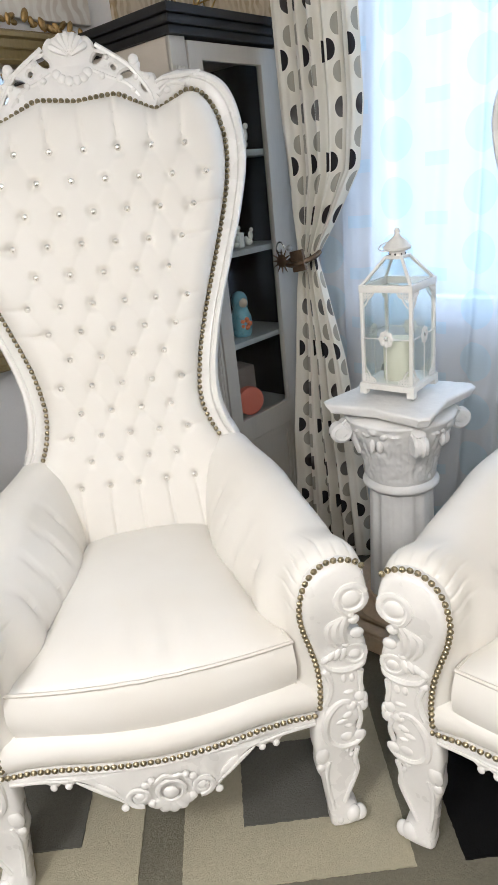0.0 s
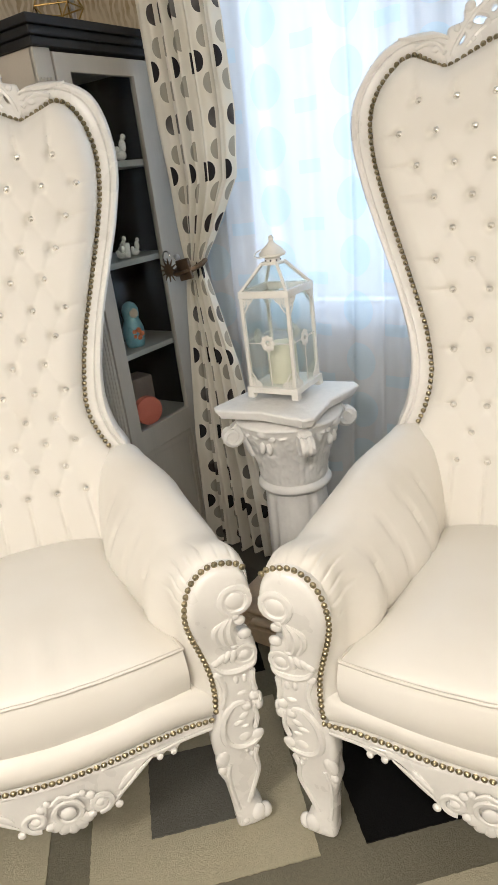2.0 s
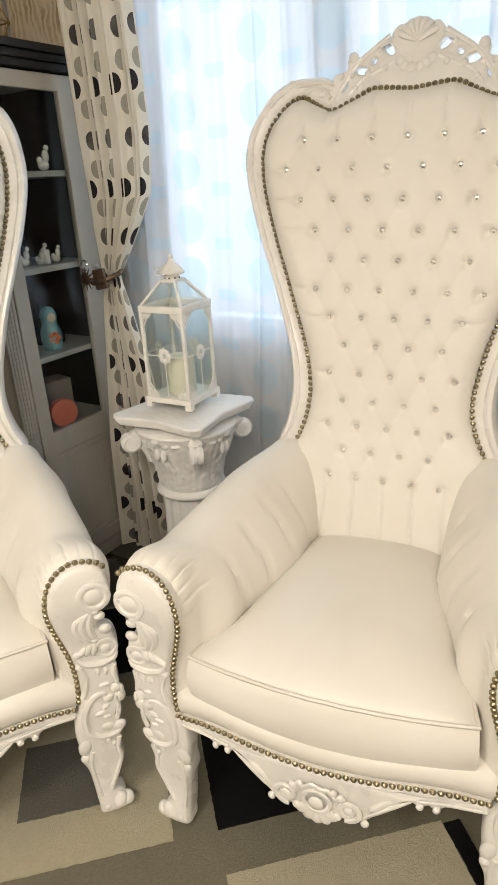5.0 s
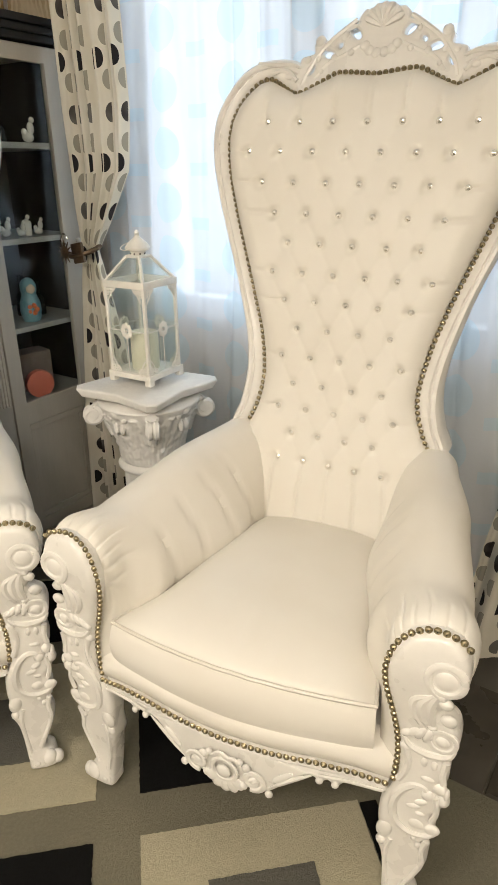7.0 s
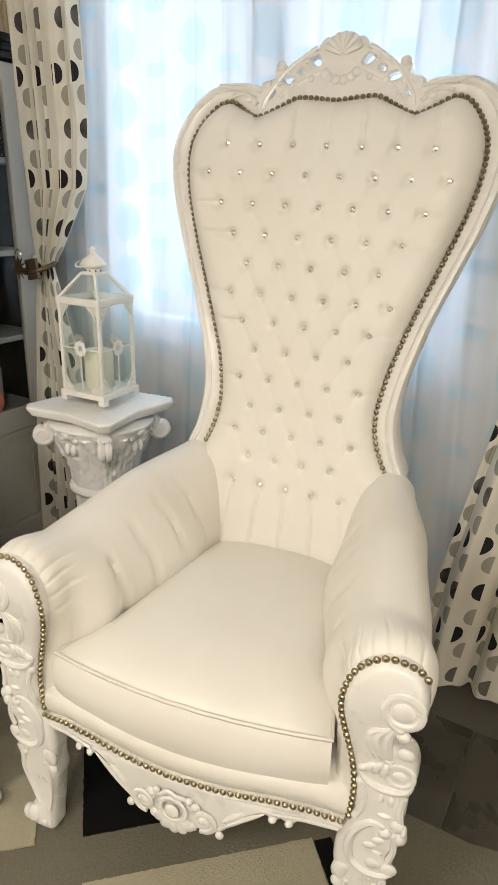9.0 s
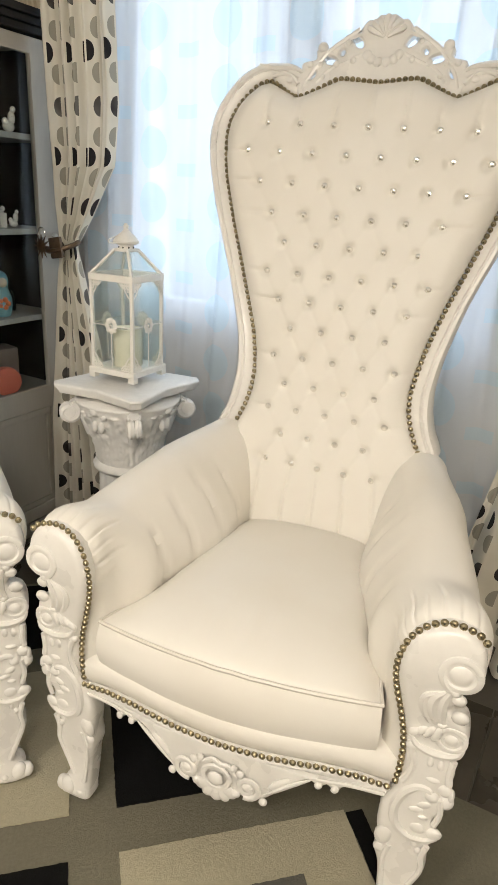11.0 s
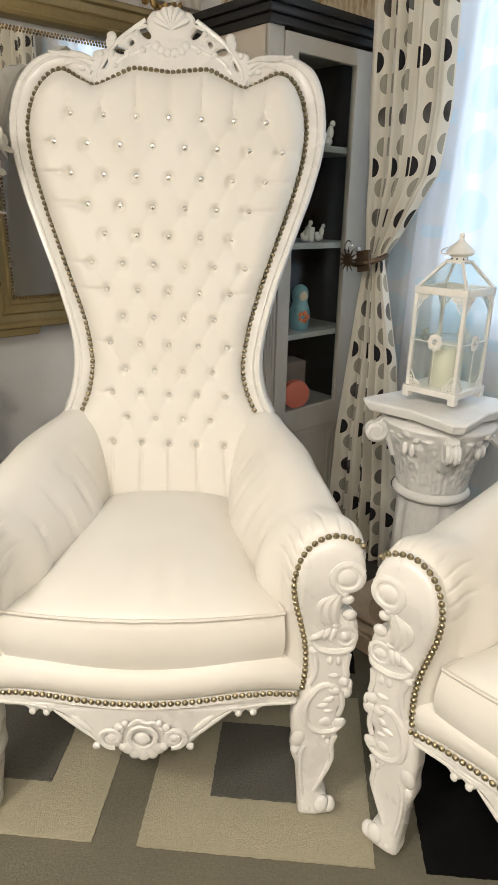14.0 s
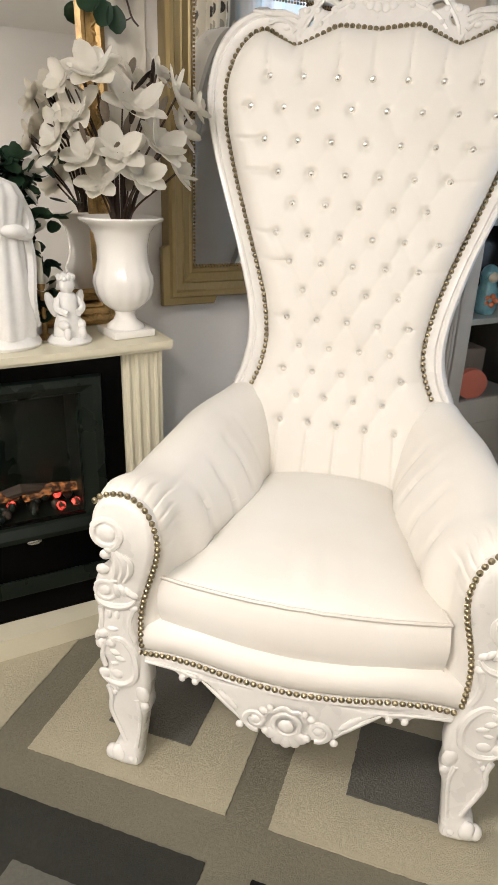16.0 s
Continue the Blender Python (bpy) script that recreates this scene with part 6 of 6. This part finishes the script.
def bouquet():
    t = thing("magnolia_bouquet", LW @ pose(0.512, 1.738, 1.160) @ Matrix.Scale(0.88, 4), "bunch of cream silk magnolias on brown stems", "flowers")
    rnd = random.Random(5)
    heads = [(-0.12, -0.05, 0.40, 0.070), (-0.02, -0.08, 0.32, 0.078), (-0.15, -0.02, 0.31, 0.066), (0.12, -0.04, 0.36, 0.066), (0.15, 0.0, 0.28, 0.064), (0.06, -0.10, 0.22, 0.072),
             (-0.06, -0.10, 0.21, 0.074), (-0.14, -0.06, 0.19, 0.064), (0.0, -0.12, 0.15, 0.064), (0.13, -0.06, 0.16, 0.056), (-0.10, -0.08, 0.13, 0.058), (0.08, 0.02, 0.42, 0.050),
             (-0.20, 0.0, 0.25, 0.060), (0.02, 0.05, 0.40, 0.052), (0.19, -0.02, 0.34, 0.046), (-0.19, 0.0, 0.38, 0.050)]
    heads = [(x + 0.012 + 0.10 * z, y, z, size * 1.06) for x, y, z, size in heads]
    for x, y, z, size in heads:
        stem = bmesh.new()
        tube(stem, spline([(x * 0.12, y * 0.12, 0.02), (x * 0.35, y * 0.3, z * 0.45), (x * 0.8, y * 0.75, z * 0.82), (x, y, z)], 5), 0.0032, 5)
        part("stem", stem, STEM, t)
        f = bmesh.new()
        axis = Vector((x * 1.6, y - 0.10, 0.16 + rnd.uniform(-0.05, 0.1))).normalized()
        q = axis.to_track_quat("Z", "Y").to_matrix().to_4x4()
        for ring, (n, cup, sc) in enumerate(((3, 0.95, 0.85), (5, 0.28, 1.10))):
            for k in range(n):
                a = 2 * math.pi * (k + 0.5 * ring) / n + rnd.uniform(-0.2, 0.2)
                m = Matrix.Translation((x, y, z)) @ q @ Matrix.Rotation(a, 4, "Z")
                petal(f, m, size * sc * rnd.uniform(0.9, 1.12), size * 0.41 * rnd.uniform(0.9, 1.1), cup * rnd.uniform(0.7, 1.3))
        bmesh.ops.solidify(f, geom=f.faces[:], thickness=0.0008)
        part("blossom", f, PETAL, t, smooth=70)
    for k in range(26):
        a, r, z = rnd.uniform(0, 6.28), rnd.uniform(0.04, 0.17), rnd.uniform(0.10, 0.44)
        f = bmesh.new()
        m = Matrix.Translation((r * math.cos(a), r * math.sin(a) * 0.6, z)) @ Euler((rnd.uniform(-0.5, 0.5), rnd.uniform(-1.3, -0.2), a)).to_matrix().to_4x4()
        petal(f, m, rnd.uniform(0.045, 0.07), 0.013, 0.3)
        bmesh.ops.solidify(f, geom=f.faces[:], thickness=0.0008)
        part("leaf", f, DULL_LEAF if k % 3 else STEM, t, smooth=70)
    for k in range(8):
        a = rnd.uniform(0, 6.28)
        b = bmesh.new()
        tube(b, spline([(0.02 * math.cos(a), 0.02 * math.sin(a), 0.0), (0.04 * math.cos(a), 0.03 * math.sin(a), 0.18), (0.13 * math.cos(a), 0.06 * math.sin(a), 0.36)], 4), [0.0045 - 0.0003 * i for i in range(9)], 5)
        part("twig", b, STEM, t)


bouquet()


def cherub():
    b = bmesh.new()
    lathe(b, [(0.056, 0.0), (0.058, 0.006), (0.052, 0.014), (0.046, 0.020)], 24)
    lathe(b, [(0.040, 0.018), (0.038, 0.045), (0.030, 0.070), (0.026, 0.090), (0.028, 0.115), (0.020, 0.128), (0.010, 0.134)], 18)
    blob(b, (0, -0.004, 0.150), (0.021, 0.022, 0.024))
    for s in (1, -1):
        blob(b, (s * 0.022, -0.022, 0.050), (0.014, 0.026, 0.014))
        blob(b, (s * 0.020, -0.040, 0.030), (0.010, 0.012, 0.020))
        tube(b, spline([(s * 0.026, -0.004, 0.116), (s * 0.034, -0.016, 0.092), (s * 0.014, -0.032, 0.080)], 4), 0.009, 7)
        blob(b, (s * 0.036, 0.016, 0.098), (0.014, 0.007, 0.036), Euler((0, s * 0.35, 0)))
    for k in range(12):
        a = k * 0.52
        blob(b, (0.017 * math.cos(a), -0.002 + 0.017 * math.sin(a), 0.166 + 0.004 * (k % 2)), 0.008)
    put("cherub_figure", b, STATUE, 0.352, 1.705, 0.8795, "small white plaster cherub figure on the mantel", "figurine", 10)


cherub()


def robed_figure():
    b = bmesh.new()
    lathe(b, [(0.075, 0.0), (0.078, 0.008), (0.072, 0.020), (0.064, 0.028)], 28)
    folds = lambda a, z: 1 + 0.085 * math.sin(7 * a + 9 * z + 1.5 * math.sin(14 * z)) * max(0.15, 1 - z / 0.34) + 0.035 * math.sin(13 * a - 11 * z) + 0.05 * noise.noise(Vector((3 * math.cos(a), 3 * math.sin(a), 22 * z)))
    lathe(b, [(0.066, 0.026), (0.070, 0.06), (0.066, 0.14), (0.062, 0.20), (0.058, 0.25), (0.056, 0.29), (0.062, 0.33), (0.068, 0.36), (0.054, 0.388), (0.020, 0.404)], 90, flute=folds)
    lathe(b, [(0.017, 0.39), (0.016, 0.42)], 14)
    blob(b, (0, -0.004, 0.445), (0.028, 0.030, 0.036), None, 16, 10)
    blob(b, (0, 0.014, 0.455), (0.030, 0.026, 0.032), None, 14, 8)
    for s in (1, -1):
        tube(b, spline([(s * 0.052, 0, 0.365), (s * 0.068, -0.012, 0.31), (s * 0.055, -0.045, 0.275), (s * 0.018, -0.060, 0.285)], 5), [0.017] * 8 + [0.014] * 8, 8)
    tube(b, spline([(0.055, -0.02, 0.30), (0.062, -0.03, 0.22), (0.050, -0.045, 0.12), (0.058, -0.03, 0.05)], 5), 0.013, 7)
    blob(b, (0.02, -0.062, 0.285), (0.030, 0.018, 0.016))
    put("robed_figure", b, STATUE, 0.196, 1.722, 0.8795, "white plaster robed figure on the mantel", "statue", 12).scale = (1.12, 1.05, 1.0)


robed_figure()


def garland():
    t = thing("ivy_plant", LW @ pose(0.272, 1.795, 0.8795), "dark green artificial ivy with small white flowers", "plant")
    rnd = random.Random(9)
    b = bmesh.new()
    lathe(b, [(0.026, 0.0), (0.030, 0.05), (0.032, 0.055), (0.026, 0.056)], 16)
    part("pot", b, STATUE, t)
    st = bmesh.new()
    for k in range(6):
        tube(st, spline([(0, 0, 0.05), (rnd.uniform(-0.05, 0.05), rnd.uniform(-0.01, 0.02), 0.2), (rnd.uniform(-0.09, 0.07), rnd.uniform(-0.02, 0.03), rnd.uniform(0.3, 0.44))], 4), 0.002, 4)
    part("stem", st, STEM, t)
    for k in range(230):
        f = bmesh.new()
        z = rnd.uniform(0.06, 0.45)
        m = Matrix.Translation((rnd.gauss(-0.02, 0.045), rnd.uniform(-0.03, 0.03), z)) @ Euler((rnd.uniform(-1, 1), rnd.uniform(-1, 1), rnd.uniform(0, 6.28))).to_matrix().to_4x4()
        petal(f, m, rnd.uniform(0.036, 0.056), rnd.uniform(0.015, 0.022), 0.2)
        bmesh.ops.solidify(f, geom=f.faces[:], thickness=0.0006)
        part("leaf" if k % 9 else "flower", f, LEAF if k % 9 else PETAL, t, smooth=70)


garland()


def candlestick():
    t = thing("candlestick", LW @ pose(0.300, 1.760, 0.8795), "slim candlestick with a white taper candle", "candlestick")
    b = bmesh.new()
    lathe(b, [(0.024, 0), (0.026, 0.005), (0.008, 0.014), (0.006, 0.09), (0.010, 0.10), (0.006, 0.11), (0.012, 0.13), (0.010, 0.145)], 16)
    part("stand", b, GILT, t)
    b = bmesh.new()
    lathe(b, [(0.0085, 0.146), (0.008, 0.245), (0.003, 0.252)], 12)
    part("taper", b, CANDLE, t)


candlestick()


def hanging_rose():
    t = thing("silk_rose", LW @ pose(0.560, 1.868, 1.745), "cream silk rose with dark green leaves above the mantel mirror", "flowers")
    rnd = random.Random(21)
    f = bmesh.new()
    for ring, (n, cup, size) in enumerate(((3, 1.4, 0.030), (5, 0.9, 0.042), (6, 0.4, 0.052))):
        for k in range(n):
            a = 2 * math.pi * (k + 0.5 * ring) / n
            m = Matrix.Rotation(math.radians(75), 4, "X") @ Matrix.Rotation(a, 4, "Z")
            petal(f, m, size, size * 0.55, cup * rnd.uniform(0.85, 1.15))
    bmesh.ops.solidify(f, geom=f.faces[:], thickness=0.0008)
    part("blossom", f, PETAL, t, smooth=70)
    st = bmesh.new()
    tube(st, spline([(0.0, 0.004, 0.0), (0.030, 0.0, -0.030), (0.046, -0.004, -0.078), (0.064, -0.002, -0.096)], 5), 0.0026, 6)
    tube(st, spline([(0.046, -0.004, -0.078), (0.030, 0.0, -0.086), (0.004, 0.0, -0.078)], 5), 0.0018, 6)
    part("stem", st, STEM, t)
    for x, z, a in ((-0.020, -0.050, 110), (-0.040, -0.040, 150), (-0.004, -0.060, 80)):
        f = bmesh.new()
        petal(f, Matrix.Translation((x, -0.004, z)) @ Matrix.Rotation(math.radians(90), 4, "X") @ Matrix.Rotation(math.radians(-a), 4, "Z"), 0.062, 0.026, 0.15)
        bmesh.ops.solidify(f, geom=f.faces[:], thickness=0.0008)
        part("leaf", f, LEAF, t, smooth=70)


hanging_rose()


# ---- floor tiles, seen beyond the rug ----
def floor_tiles():
    me = bpy.data.meshes.new("tile")
    b = bmesh.new()
    box(b, -0.223, 0.223, -0.223, 0.223, -0.0165, -0.0135, 0.002, 1)
    b.to_mesh(me)
    b.free()
    me.materials.append(TILE)
    for i in range(-9, 10):
        for j in range(-8, 6):
            x, y = i * 0.45 + 0.12, j * 0.45 + 0.2
            p = WW @ Vector((x, y, 0))
            if -WALL_L + 0.2 < x < 3.3 and -2.4 < y < WALL_W - 0.2:
                ob = new("tile", me)
                ob.parent = floor
                ob.matrix_local = WW @ pose(x, y, 0)


floor_tiles()
